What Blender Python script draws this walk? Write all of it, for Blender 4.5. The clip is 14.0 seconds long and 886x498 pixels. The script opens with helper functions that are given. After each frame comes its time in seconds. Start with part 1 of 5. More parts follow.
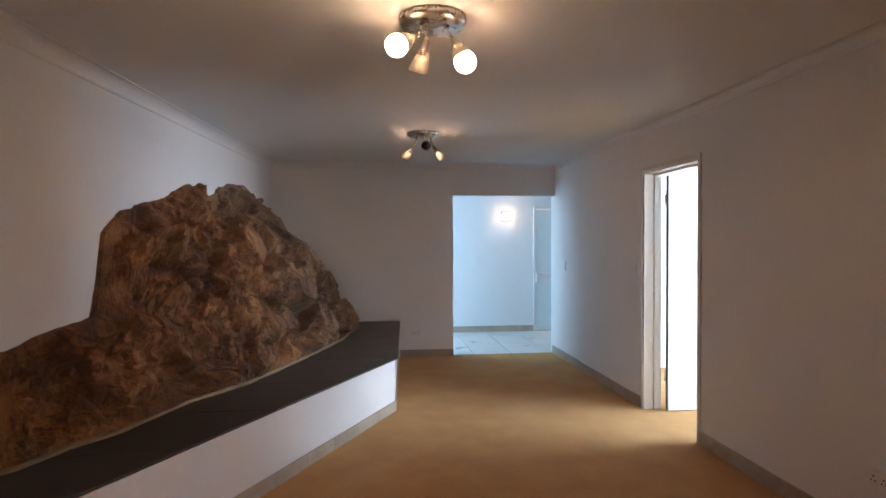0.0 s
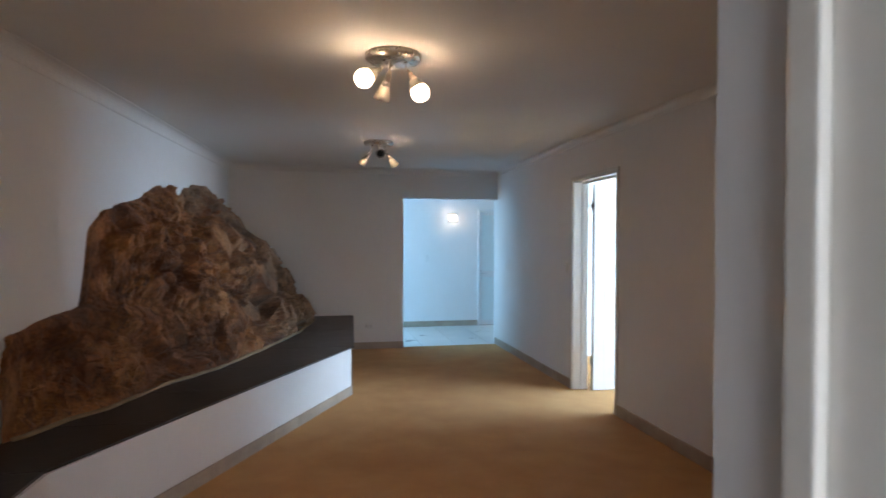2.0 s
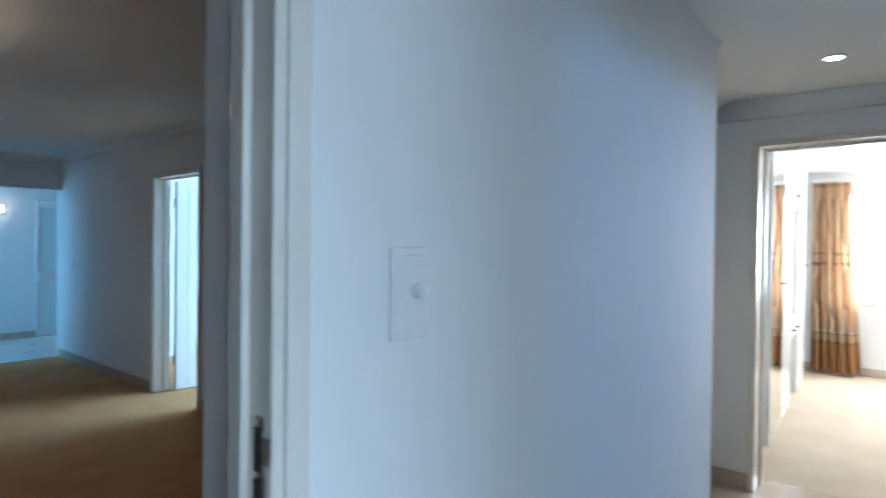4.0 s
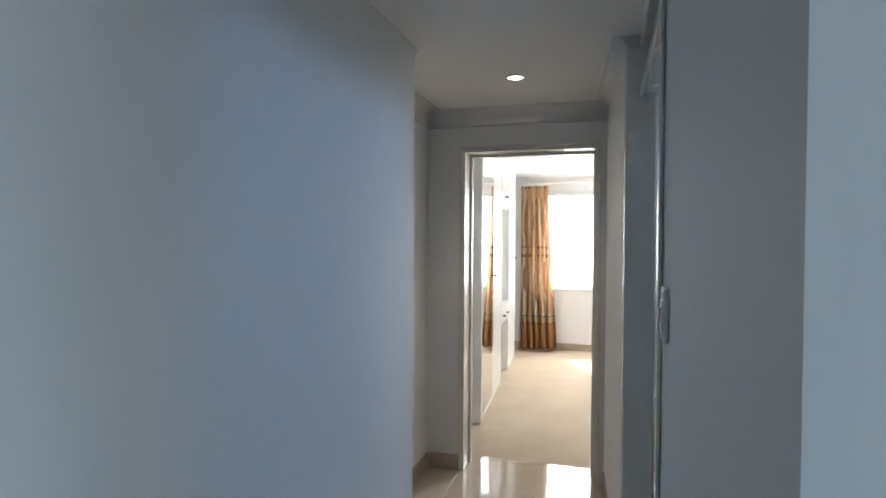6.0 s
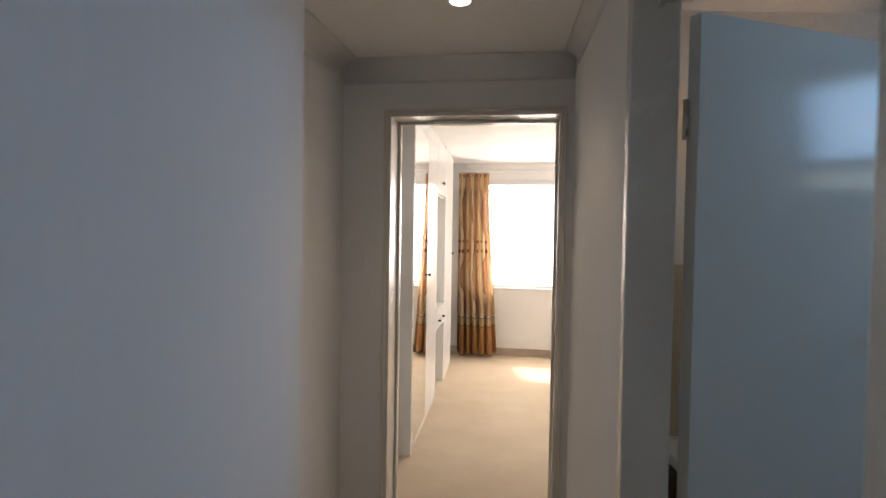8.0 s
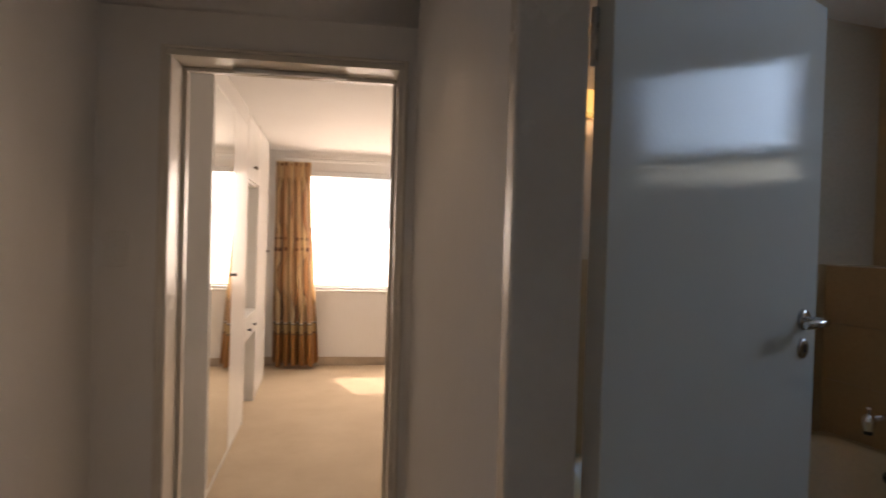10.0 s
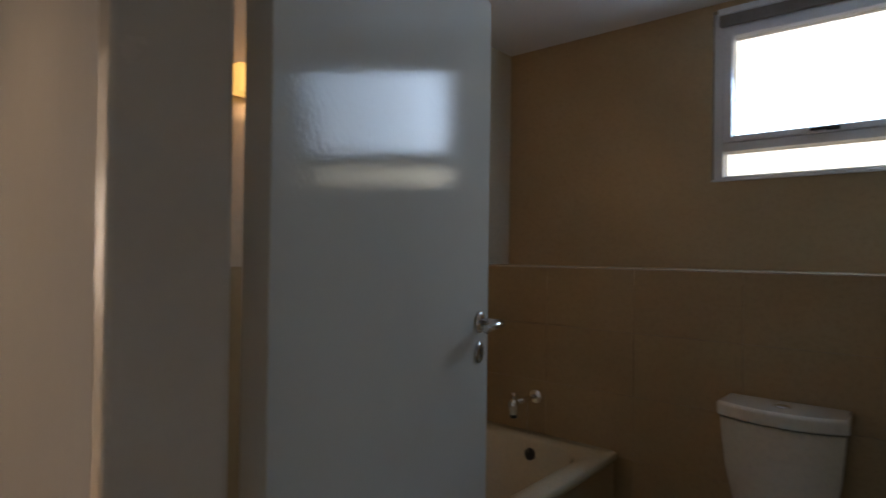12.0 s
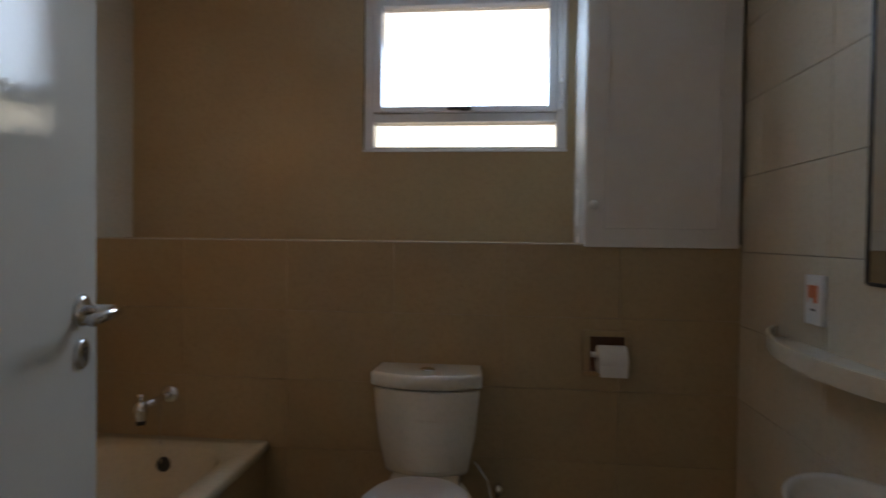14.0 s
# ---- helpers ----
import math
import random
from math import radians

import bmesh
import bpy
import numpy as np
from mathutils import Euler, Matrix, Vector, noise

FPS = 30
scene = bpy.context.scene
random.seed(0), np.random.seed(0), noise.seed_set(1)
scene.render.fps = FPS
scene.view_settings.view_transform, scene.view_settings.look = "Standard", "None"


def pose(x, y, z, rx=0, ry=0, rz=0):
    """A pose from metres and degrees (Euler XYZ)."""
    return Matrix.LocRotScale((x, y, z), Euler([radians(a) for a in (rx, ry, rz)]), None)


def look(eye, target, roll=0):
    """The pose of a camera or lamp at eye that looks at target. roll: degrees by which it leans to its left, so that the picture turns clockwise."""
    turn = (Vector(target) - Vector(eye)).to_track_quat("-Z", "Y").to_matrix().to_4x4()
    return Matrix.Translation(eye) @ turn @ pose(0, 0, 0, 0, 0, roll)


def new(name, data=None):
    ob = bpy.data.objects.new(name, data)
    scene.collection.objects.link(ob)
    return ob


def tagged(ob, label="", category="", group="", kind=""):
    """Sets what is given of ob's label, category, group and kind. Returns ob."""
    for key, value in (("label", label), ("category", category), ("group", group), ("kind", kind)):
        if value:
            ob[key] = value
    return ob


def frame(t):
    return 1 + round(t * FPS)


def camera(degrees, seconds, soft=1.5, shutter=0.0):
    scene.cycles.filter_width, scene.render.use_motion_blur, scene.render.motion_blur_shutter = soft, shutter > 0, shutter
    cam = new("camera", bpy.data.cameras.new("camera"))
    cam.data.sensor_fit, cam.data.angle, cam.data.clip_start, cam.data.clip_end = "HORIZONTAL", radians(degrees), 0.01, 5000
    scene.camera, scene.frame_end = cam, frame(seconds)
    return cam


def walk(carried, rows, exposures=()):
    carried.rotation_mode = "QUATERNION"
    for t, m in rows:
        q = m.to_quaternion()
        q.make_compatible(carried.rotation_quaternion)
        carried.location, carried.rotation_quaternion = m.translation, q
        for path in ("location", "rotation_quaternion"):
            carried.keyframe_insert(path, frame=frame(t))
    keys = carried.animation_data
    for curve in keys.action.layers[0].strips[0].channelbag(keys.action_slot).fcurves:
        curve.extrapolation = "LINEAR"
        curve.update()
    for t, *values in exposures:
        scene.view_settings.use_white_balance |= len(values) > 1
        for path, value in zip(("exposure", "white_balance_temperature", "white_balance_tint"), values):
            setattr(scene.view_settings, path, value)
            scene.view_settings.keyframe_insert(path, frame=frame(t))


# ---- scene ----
cam = camera(75.0, 14.0, shutter=0.5)
PATH = [
    (0, (1.061, 0.412, 1.446), (1.292, 2.398, 1.42), -0.1),
    (0.5, (1.022, 0.259, 1.444), (1.264, 2.244, 1.42), 0.0),
    (1, (1.011, 0.091, 1.435), (1.273, 2.074, 1.41), -0.1),
    (1.5, (0.96, -0.048, 1.424), (1.257, 1.929, 1.403), 0.1),
    (2, (0.942, -0.114, 1.438), (1.354, 1.842, 1.413), 0.3),
    (2.5, (0.847, -0.251, 1.47), (1.589, 1.606, 1.441), 0.4),
    (3, (0.909, -0.258, 1.44), (1.984, 1.428, 1.418), 0.6),
    (3.5, (0.907, -0.336, 1.437), (2.228, 1.165, 1.423), 1.0),
    (4, (0.901, -0.431, 1.445), (2.44, 0.845, 1.424), 0.7),
    (6.5, (1.294, -0.569, 1.495), (3.241, -0.117, 1.452), 0.6),
    (7, (1.535, -0.519, 1.496), (3.496, -0.129, 1.446), 0.9),
    (9.5, (2.399, -0.35, 1.416), (4.399, -0.355, 1.378), 1.0),
    (10, (2.527, -0.376, 1.407), (4.508, -0.651, 1.376), 1.7),
    (10.5, (2.636, -0.419, 1.412), (4.565, -0.944, 1.391), 1.8),
    (11, (2.688, -0.459, 1.415), (4.52, -1.262, 1.399), 2.0),
    (11.5, (2.784, -0.489, 1.415), (4.475, -1.557, 1.399), 1.9),
    (12, (2.83, -0.514, 1.396), (4.36, -1.802, 1.414), 0.7),
    (12.5, (2.895, -0.559, 1.386), (4.22, -2.058, 1.391), 1.2),
    (13, (2.958, -0.643, 1.373), (4.072, -2.304, 1.369), 1.4),
    (13.2, (2.971, -0.664, 1.357), (3.972, -2.396, 1.362), 1.2),
    (13.5, (2.987, -0.697, 1.369), (3.834, -2.508, 1.354), 0.9),
    (14, (3.005, -0.713, 1.364), (3.533, -2.642, 1.321), 0.7),
]
walk(cam, [(t, look(eye, target, roll)) for t, eye, target, roll in PATH],
     [(0, 1.87, 7700, 29), (1.5, 1.85, 7400, 27), (2.5, 1.5, 6200, 13), (3.2, 1.42, 5700, 9), (4, 1.12, 5400, 6), (6.5, 0.5, 6100, 10), (7.2, 0.4, 6300, 12),
      (9.3, -0.15, 8400, 26), (10.5, -0.45, 8700, 27), (11.5, -0.38, 9000, 26), (12.5, -0.15, 9100, 24), (13.3, -0.08, 9200, 24), (14, 0.1, 9800, 27)])

# ---- world and light ----
world = bpy.data.worlds.new("sky")
world.use_nodes = True
scene.world = world
wn = world.node_tree
sky = wn.nodes.new("ShaderNodeTexSky")
sky.sky_type, sky.sun_disc = "NISHITA", False
sky.sun_elevation, sky.sun_rotation = radians(52.4), radians(65.7)
wn.links.new(sky.outputs[0], wn.nodes["Background"].inputs[0])
wn.nodes["Background"].inputs[1].default_value = 0.08


POWER = 0.5


def lamp_obj(name, kind, m, energy, color=(1, 1, 1), size=None, radius=None, angle=None, cone=None):
    d = bpy.data.lights.new(name, kind)
    d.energy, d.color = energy if kind == "SUN" else energy * POWER, color
    if size:
        d.shape, d.size, d.size_y = "RECTANGLE", size[0], size[1]
    if radius is not None:
        d.shadow_soft_size = radius
    if angle is not None:
        d.angle = radians(angle)
    if cone:
        d.spot_size, d.spot_blend = radians(cone), 0.6
    ob = new(name, d)
    ob.matrix_world = m
    return ob


lamp_obj("sun", "SUN", look((9.1, 4.1, 12.9), (0, 0, 0)), 5.0, (1, 0.95, 0.88), angle=0.5)
DAY = (0.62, 0.83, 1.0)
# daylight standing in the window openings
lamp_obj("daylight_bedroom", "AREA", look((8.99, -1.0, 1.48), (5, -0.6, 1.0)), 130, (1.0, 0.96, 0.90), size=(2.5, 1.25))
lamp_obj("daylight_bathroom", "AREA", look((3.565, -3.13, 2.12), (3.3, -1.3, 1.55)), 18.0, (0.25, 0.55, 1.0), size=(0.74, 0.42))
lamp_obj("daylight_bathroom_garden", "AREA", look((3.565, -3.13, 1.80), (3.3, -1.3, 2.0)), 0.5, (0.80, 1.0, 0.85), size=(0.74, 0.09))
lamp_obj("daylight_side_room", "AREA", look((6.45, 4.0, 1.5), (3.4, 4.6, 0.9)), 200, (0.44, 0.74, 1.0), size=(2.0, 1.3))
lamp_obj("daylight_far_room", "AREA", look((0.35, 8.6, 1.4), (3, 8.7, 0.9)), 38, (0.20, 0.62, 1.0), size=(1.4, 1.8))
lamp_obj("daylight_hall", "AREA", look((1.05, -0.75, 1.2), (1.2, 1.0, 1.15)), 0.9, (0.20, 0.62, 1.0), size=(0.85, 1.6))

# ---- materials ----


def nodes_of(name):
    m = bpy.data.materials.new(name)
    m.use_nodes = True
    return m, m.node_tree, m.node_tree.nodes["Principled BSDF"]


def noise_node(nt, scale, detail=4.0, stretch=None, rough=0.55, distort=0.0):
    g = nt.nodes.new("ShaderNodeNewGeometry")
    src = g.outputs["Position"]
    if stretch:
        mp = nt.nodes.new("ShaderNodeMapping")
        mp.inputs["Scale"].default_value = stretch
        nt.links.new(src, mp.inputs["Vector"])
        src = mp.outputs["Vector"]
    n = nt.nodes.new("ShaderNodeTexNoise")
    n.inputs["Scale"].default_value, n.inputs["Detail"].default_value = scale, detail
    n.inputs["Roughness"].default_value, n.inputs["Distortion"].default_value = rough, distort
    nt.links.new(src, n.inputs["Vector"])
    return n.outputs["Fac"]


def ramp_node(nt, fac, stops):
    r = nt.nodes.new("ShaderNodeValToRGB")
    while len(r.color_ramp.elements) < len(stops):
        r.color_ramp.elements.new(0.5)
    for e, (p, c) in zip(r.color_ramp.elements, stops):
        e.position, e.color = p, (*c, 1)
    nt.links.new(fac, r.inputs["Fac"])
    return r.outputs["Color"]


def bump_node(nt, fac, strength, dist, chain=None):
    b = nt.nodes.new("ShaderNodeBump")
    b.inputs["Strength"].default_value, b.inputs["Distance"].default_value = strength, dist
    nt.links.new(fac, b.inputs["Height"])
    if chain:
        nt.links.new(chain, b.inputs["Normal"])
    return b.outputs["Normal"]


def mix_node(nt, a, b, fac, blend="MIX"):
    m = nt.nodes.new("ShaderNodeMixRGB")
    m.blend_type = blend
    for sock, v in (("Color1", a), ("Color2", b), ("Fac", fac)):
        if isinstance(v, (int, float)):
            m.inputs[sock].default_value = v
        elif isinstance(v, tuple):
            m.inputs[sock].default_value = (*v, 1)
        else:
            nt.links.new(v, m.inputs[sock])
    return m.outputs["Color"]


def surf(name, c1, c2, rough=0.5, scale=3.0, fine=80.0, bump=0.1, dist=0.002, metal=0.0, stretch=None, rvar=0.08, coat=0.0, piece=0.0, grainy=0.5):
    """A surface with a slow stain between two colours, a fine grain and a little uneven gloss."""
    m, nt, b = nodes_of(name)
    slow = noise_node(nt, scale, 5.0)
    col = ramp_node(nt, slow, [(0.3, c1), (0.7, c2)])
    grain = noise_node(nt, fine, 3.0, stretch)
    dark = tuple(c * 0.86 for c in c1)
    f = nt.nodes.new("ShaderNodeMapRange")
    f.inputs["From Min"].default_value, f.inputs["From Max"].default_value = 0.45, 0.75
    f.inputs["To Max"].default_value = grainy
    nt.links.new(grain, f.inputs["Value"])
    col = mix_node(nt, col, dark, f.outputs["Result"])
    if piece:
        info = nt.nodes.new("ShaderNodeObjectInfo")
        mr = nt.nodes.new("ShaderNodeMapRange")
        mr.inputs["To Min"].default_value, mr.inputs["To Max"].default_value = 1 - piece, 1.0
        nt.links.new(info.outputs["Random"], mr.inputs["Value"])
        cc = nt.nodes.new("ShaderNodeCombineColor")
        for k in range(3):
            nt.links.new(mr.outputs["Result"], cc.inputs[k])
        col = mix_node(nt, col, cc.outputs["Color"], 1.0, "MULTIPLY")
    nt.links.new(col, b.inputs["Base Color"])
    r = nt.nodes.new("ShaderNodeMapRange")
    r.inputs["To Min"].default_value, r.inputs["To Max"].default_value = max(rough - rvar, 0.02), rough + rvar
    nt.links.new(slow, r.inputs["Value"])
    nt.links.new(r.outputs["Result"], b.inputs["Roughness"])
    b.inputs["Metallic"].default_value = metal
    b.inputs["Coat Weight"].default_value = coat
    if bump:
        nt.links.new(bump_node(nt, grain, bump, dist), b.inputs["Normal"])
    return m


WALL = surf("white_wall_paint", (0.76, 0.755, 0.75), (0.80, 0.80, 0.80), 0.76, 1.3, 38, 0.22, 0.002, stretch=(1, 1, 0.22), rvar=0.06, grainy=0.11)
CEILING = surf("white_ceiling_paint", (0.74, 0.73, 0.72), (0.78, 0.78, 0.77), 0.75, 1.1, 60, 0.10, 0.002, grainy=0.12)
CORNICE = surf("white_cornice_plaster", (0.76, 0.75, 0.74), (0.8, 0.79, 0.78), 0.6, 2.0, 60, 0.05)
GLOSS = surf("gloss_white_enamel", (0.74, 0.74, 0.72), (0.79, 0.79, 0.77), 0.2, 1.5, 40, 0.06, 0.002, stretch=(1, 1, 0.2), rvar=0.05, grainy=0.12)
FRAME = surf("cream_frame_enamel", (0.70, 0.66, 0.60), (0.77, 0.74, 0.69), 0.25, 4.0, 45, 0.12, 0.002, rvar=0.08, grainy=0.15)
CARPET = surf("beige_carpet_pile", (0.51, 0.25, 0.088), (0.62, 0.335, 0.135), 0.95, 3.2, 260, 0.7, 0.006)
CARPETB = surf("sand_carpet_pile", (0.52, 0.41, 0.29), (0.60, 0.49, 0.36), 0.95, 3.2, 260, 0.7, 0.006)
SKIRT = surf("beige_skirting_tile", (0.40, 0.32, 0.25), (0.52, 0.43, 0.34), 0.4, 6.0, 90, 0.06, piece=0.15)
GROUT = surf("grey_grout", (0.26, 0.23, 0.20), (0.34, 0.30, 0.27), 0.9, 8.0, 200, 0.2)
FLOORT = surf("polished_cream_floor_tile", (0.60, 0.50, 0.38), (0.68, 0.58, 0.46), 0.06, 3.0, 60, 0.0, rvar=0.03, piece=0.06)
FART = surf("pale_floor_tile", (0.62, 0.60, 0.57), (0.70, 0.69, 0.66), 0.3, 3.0, 60, 0.03, piece=0.06)
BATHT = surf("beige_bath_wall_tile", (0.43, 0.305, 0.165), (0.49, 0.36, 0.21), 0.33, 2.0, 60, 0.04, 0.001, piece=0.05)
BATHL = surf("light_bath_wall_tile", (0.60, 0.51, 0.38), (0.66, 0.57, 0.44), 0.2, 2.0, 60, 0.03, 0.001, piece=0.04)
PORC = surf("cream_porcelain", (0.72, 0.665, 0.56), (0.76, 0.705, 0.60), 0.12, 4.0, 60, 0.0, rvar=0.03, coat=0.5)
TUBM = surf("ivory_bath_acrylic", (0.66, 0.57, 0.40), (0.70, 0.61, 0.44), 0.18, 4.0, 60, 0.0, rvar=0.04, coat=0.4)
PLASTIC = surf("white_plastic", (0.74, 0.74, 0.73), (0.78, 0.78, 0.77), 0.35, 9.0, 120, 0.02)
CHROME = surf("chrome", (0.75, 0.75, 0.76), (0.82, 0.82, 0.83), 0.12, 20.0, 120, 0.0, metal=1.0, rvar=0.05)
NICKEL = surf("brushed_nickel", (0.58, 0.53, 0.47), (0.70, 0.66, 0.60), 0.28, 30.0, 200, 0.1, 0.0005, metal=1.0)
SHADE = surf("satin_nickel_shade", (0.30, 0.28, 0.26), (0.40, 0.38, 0.355), 0.30, 30.0, 200, 0.1, 0.0005, metal=1.0)
DARKM = surf("dark_metal", (0.03, 0.028, 0.026), (0.06, 0.055, 0.05), 0.4, 20.0, 200, 0.05, metal=0.6)
HOLE = surf("lock_recess", (0.03, 0.022, 0.018), (0.06, 0.045, 0.035), 0.8, 20.0, 200, 0.1)
ALU = surf("white_aluminium", (0.70, 0.71, 0.72), (0.76, 0.77, 0.78), 0.35, 6.0, 100, 0.03)
BROWN = surf("brown_ceramic", (0.09, 0.04, 0.022), (0.13, 0.06, 0.03), 0.25, 9.0, 80, 0.05)
PAPER = surf("toilet_paper", (0.75, 0.72, 0.67), (0.80, 0.77, 0.72), 0.95, 9.0, 160, 0.4)
ORANGE = surf("orange_rocker", (0.62, 0.16, 0.06), (0.7, 0.2, 0.08), 0.35, 9.0, 120, 0.0)
MORTAR = surf("sand_mortar", (0.22, 0.15, 0.085), (0.32, 0.23, 0.14), 0.95, 9.0, 120, 0.7, 0.01)
GROUND = surf("pale_ground", (0.30, 0.27, 0.22), (0.38, 0.35, 0.29), 0.95, 0.5, 20, 0.2)


def slate_material():
    m, nt, b = nodes_of("dark_slate")
    slow = noise_node(nt, 5.0, 6.0, distort=0.6)
    nt.links.new(ramp_node(nt, slow, [(0.3, (0.030, 0.026, 0.025)), (0.55, (0.052, 0.046, 0.044)), (0.75, (0.085, 0.076, 0.07))]), b.inputs["Base Color"])
    r = nt.nodes.new("ShaderNodeMapRange")
    r.inputs["To Min"].default_value, r.inputs["To Max"].default_value = 0.28, 0.55
    nt.links.new(slow, r.inputs["Value"])
    nt.links.new(r.outputs["Result"], b.inputs["Roughness"])
    nt.links.new(bump_node(nt, noise_node(nt, 34.0, 6.0), 0.35, 0.004), b.inputs["Normal"])
    return m


def rock_material():
    m, nt, b = nodes_of("weathered_brown_rock")
    a = noise_node(nt, 1.5, 10.0, (1.0, 0.8, 1.5), 0.68, 0.1)
    warm = ramp_node(nt, a, [(0.30, (0.060, 0.026, 0.012)), (0.42, (0.19, 0.080, 0.030)), (0.52, (0.36, 0.170, 0.064)), (0.64, (0.50, 0.265, 0.11)), (0.78, (0.56, 0.35, 0.17))])
    cool = ramp_node(nt, a, [(0.27, (0.075, 0.050, 0.038)), (0.40, (0.22, 0.155, 0.115)), (0.54, (0.34, 0.245, 0.175)), (0.70, (0.50, 0.39, 0.30))])
    # the ochre skin has broken away along one flank and shows greyer stone
    g = nt.nodes.new("ShaderNodeNewGeometry")
    sep = nt.nodes.new("ShaderNodeSeparateXYZ")
    nt.links.new(g.outputs["Position"], sep.inputs["Vector"])
    wob = nt.nodes.new("ShaderNodeMath")
    wob.operation, wob.inputs[1].default_value = "MULTIPLY_ADD", 2.6
    nt.links.new(noise_node(nt, 2.0, 6.0, None, 0.6), wob.inputs[0])
    nt.links.new(sep.outputs["Y"], wob.inputs[2])
    flank = nt.nodes.new("ShaderNodeMapRange")
    flank.inputs["From Min"].default_value, flank.inputs["From Max"].default_value = 6.4, 7.4
    nt.links.new(wob.outputs[0], flank.inputs["Value"])
    base = mix_node(nt, warm, cool, flank.outputs["Result"])
    veins = noise_node(nt, 9.0, 9.0, (1.0, 1.6, 0.45), 0.7, 0.3)
    base = mix_node(nt, base, ramp_node(nt, veins, [(0.36, (0.26, 0.20, 0.16)), (0.48, (1, 1, 1)), (0.66, (1.30, 1.14, 0.95))]), 0.5, "MULTIPLY")
    grit = noise_node(nt, 45.0, 5.0, None, 0.65)
    base = mix_node(nt, base, ramp_node(nt, grit, [(0.36, (0.45, 0.40, 0.36)), (0.50, (1, 1, 1)), (0.66, (1.3, 1.22, 1.12))]), 0.6, "MULTIPLY")
    chips = nt.nodes.new("ShaderNodeTexVoronoi")
    chips.inputs["Scale"].default_value = 5.5
    bend = nt.nodes.new("ShaderNodeVectorMath")
    bend.operation = "MULTIPLY_ADD"
    wv = nt.nodes.new("ShaderNodeTexNoise")
    wv.inputs["Scale"].default_value, wv.inputs["Detail"].default_value = 4.0, 5.0
    nt.links.new(g.outputs["Position"], wv.inputs["Vector"])
    nt.links.new(wv.outputs["Color"], bend.inputs[0])
    bend.inputs[1].default_value = (0.06, 0.06, 0.06)
    nt.links.new(g.outputs["Position"], bend.inputs[2])
    nt.links.new(bend.outputs[0], chips.inputs["Vector"])
    tone = nt.nodes.new("ShaderNodeSeparateColor")
    nt.links.new(chips.outputs["Color"], tone.inputs[0])
    base = mix_node(nt, base, ramp_node(nt, tone.outputs[0], [(0.0, (0.42, 0.38, 0.36)), (0.5, (1, 1, 1)), (1.0, (1.3, 1.25, 1.2))]), 0.14, "MULTIPLY")
    lean = nt.nodes.new("ShaderNodeMapping")
    lean.inputs["Rotation"].default_value, lean.inputs["Scale"].default_value = (0.6, 0.2, 0.3), (1.0, 1.5, 0.6)
    nt.links.new(bend.outputs[0], lean.inputs["Vector"])
    seam = nt.nodes.new("ShaderNodeTexNoise")
    seam.inputs["Scale"].default_value, seam.inputs["Detail"].default_value, seam.inputs["Roughness"].default_value = 3.2, 8.0, 0.60
    nt.links.new(lean.outputs["Vector"], seam.inputs["Vector"])
    cracks = ramp_node(nt, seam.outputs["Fac"], [(0.478, (1, 1, 1)), (0.494, (0.62, 0.55, 0.50)), (0.500, (0.16, 0.12, 0.10)), (0.506, (0.62, 0.55, 0.50)), (0.522, (1, 1, 1))])
    base = mix_node(nt, base, cracks, ramp_node(nt, noise_node(nt, 3.3, 3.0), [(0.42, (0.1, 0.1, 0.1)), (0.60, (0.9, 0.9, 0.9))]), "MULTIPLY")
    rust = noise_node(nt, 4.7, 3.0, (0.7, 1.3, 1))
    base = mix_node(nt, base, (0.26, 0.10, 0.035), ramp_node(nt, rust, [(0.55, (0, 0, 0)), (0.68, (0.6, 0.6, 0.6))]))
    base = mix_node(nt, base, (0.86, 0.70, 0.57), 1.0, "MULTIPLY")
    nt.links.new(base, b.inputs["Base Color"])
    b.inputs["Roughness"].default_value = 0.66
    n0 = bump_node(nt, cracks, 0.9, 0.03)
    n1 = bump_node(nt, noise_node(nt, 16.0, 9.0, (1, 1.2, 0.9), 0.66, 0.1), 0.8, 0.045, n0)
    n2 = bump_node(nt, noise_node(nt, 70.0, 6.0, None, 0.6), 0.7, 0.008, n1)
    nt.links.new(n2, b.inputs["Normal"])
    return m


def door_enamel():
    m, nt, b = nodes_of("orange_peel_door_enamel")
    slow = noise_node(nt, 1.2, 4.0)
    nt.links.new(ramp_node(nt, slow, [(0.3, (0.71, 0.665, 0.58)), (0.7, (0.76, 0.715, 0.63))]), b.inputs["Base Color"])
    b.inputs["Roughness"].default_value = 0.06
    b.inputs["IOR"].default_value = 1.45
    b.inputs["Specular IOR Level"].default_value = 0.17
    nt.links.new(bump_node(nt, noise_node(nt, 95.0, 2.0, None, 0.4), 0.12, 0.0035), b.inputs["Normal"])
    return m


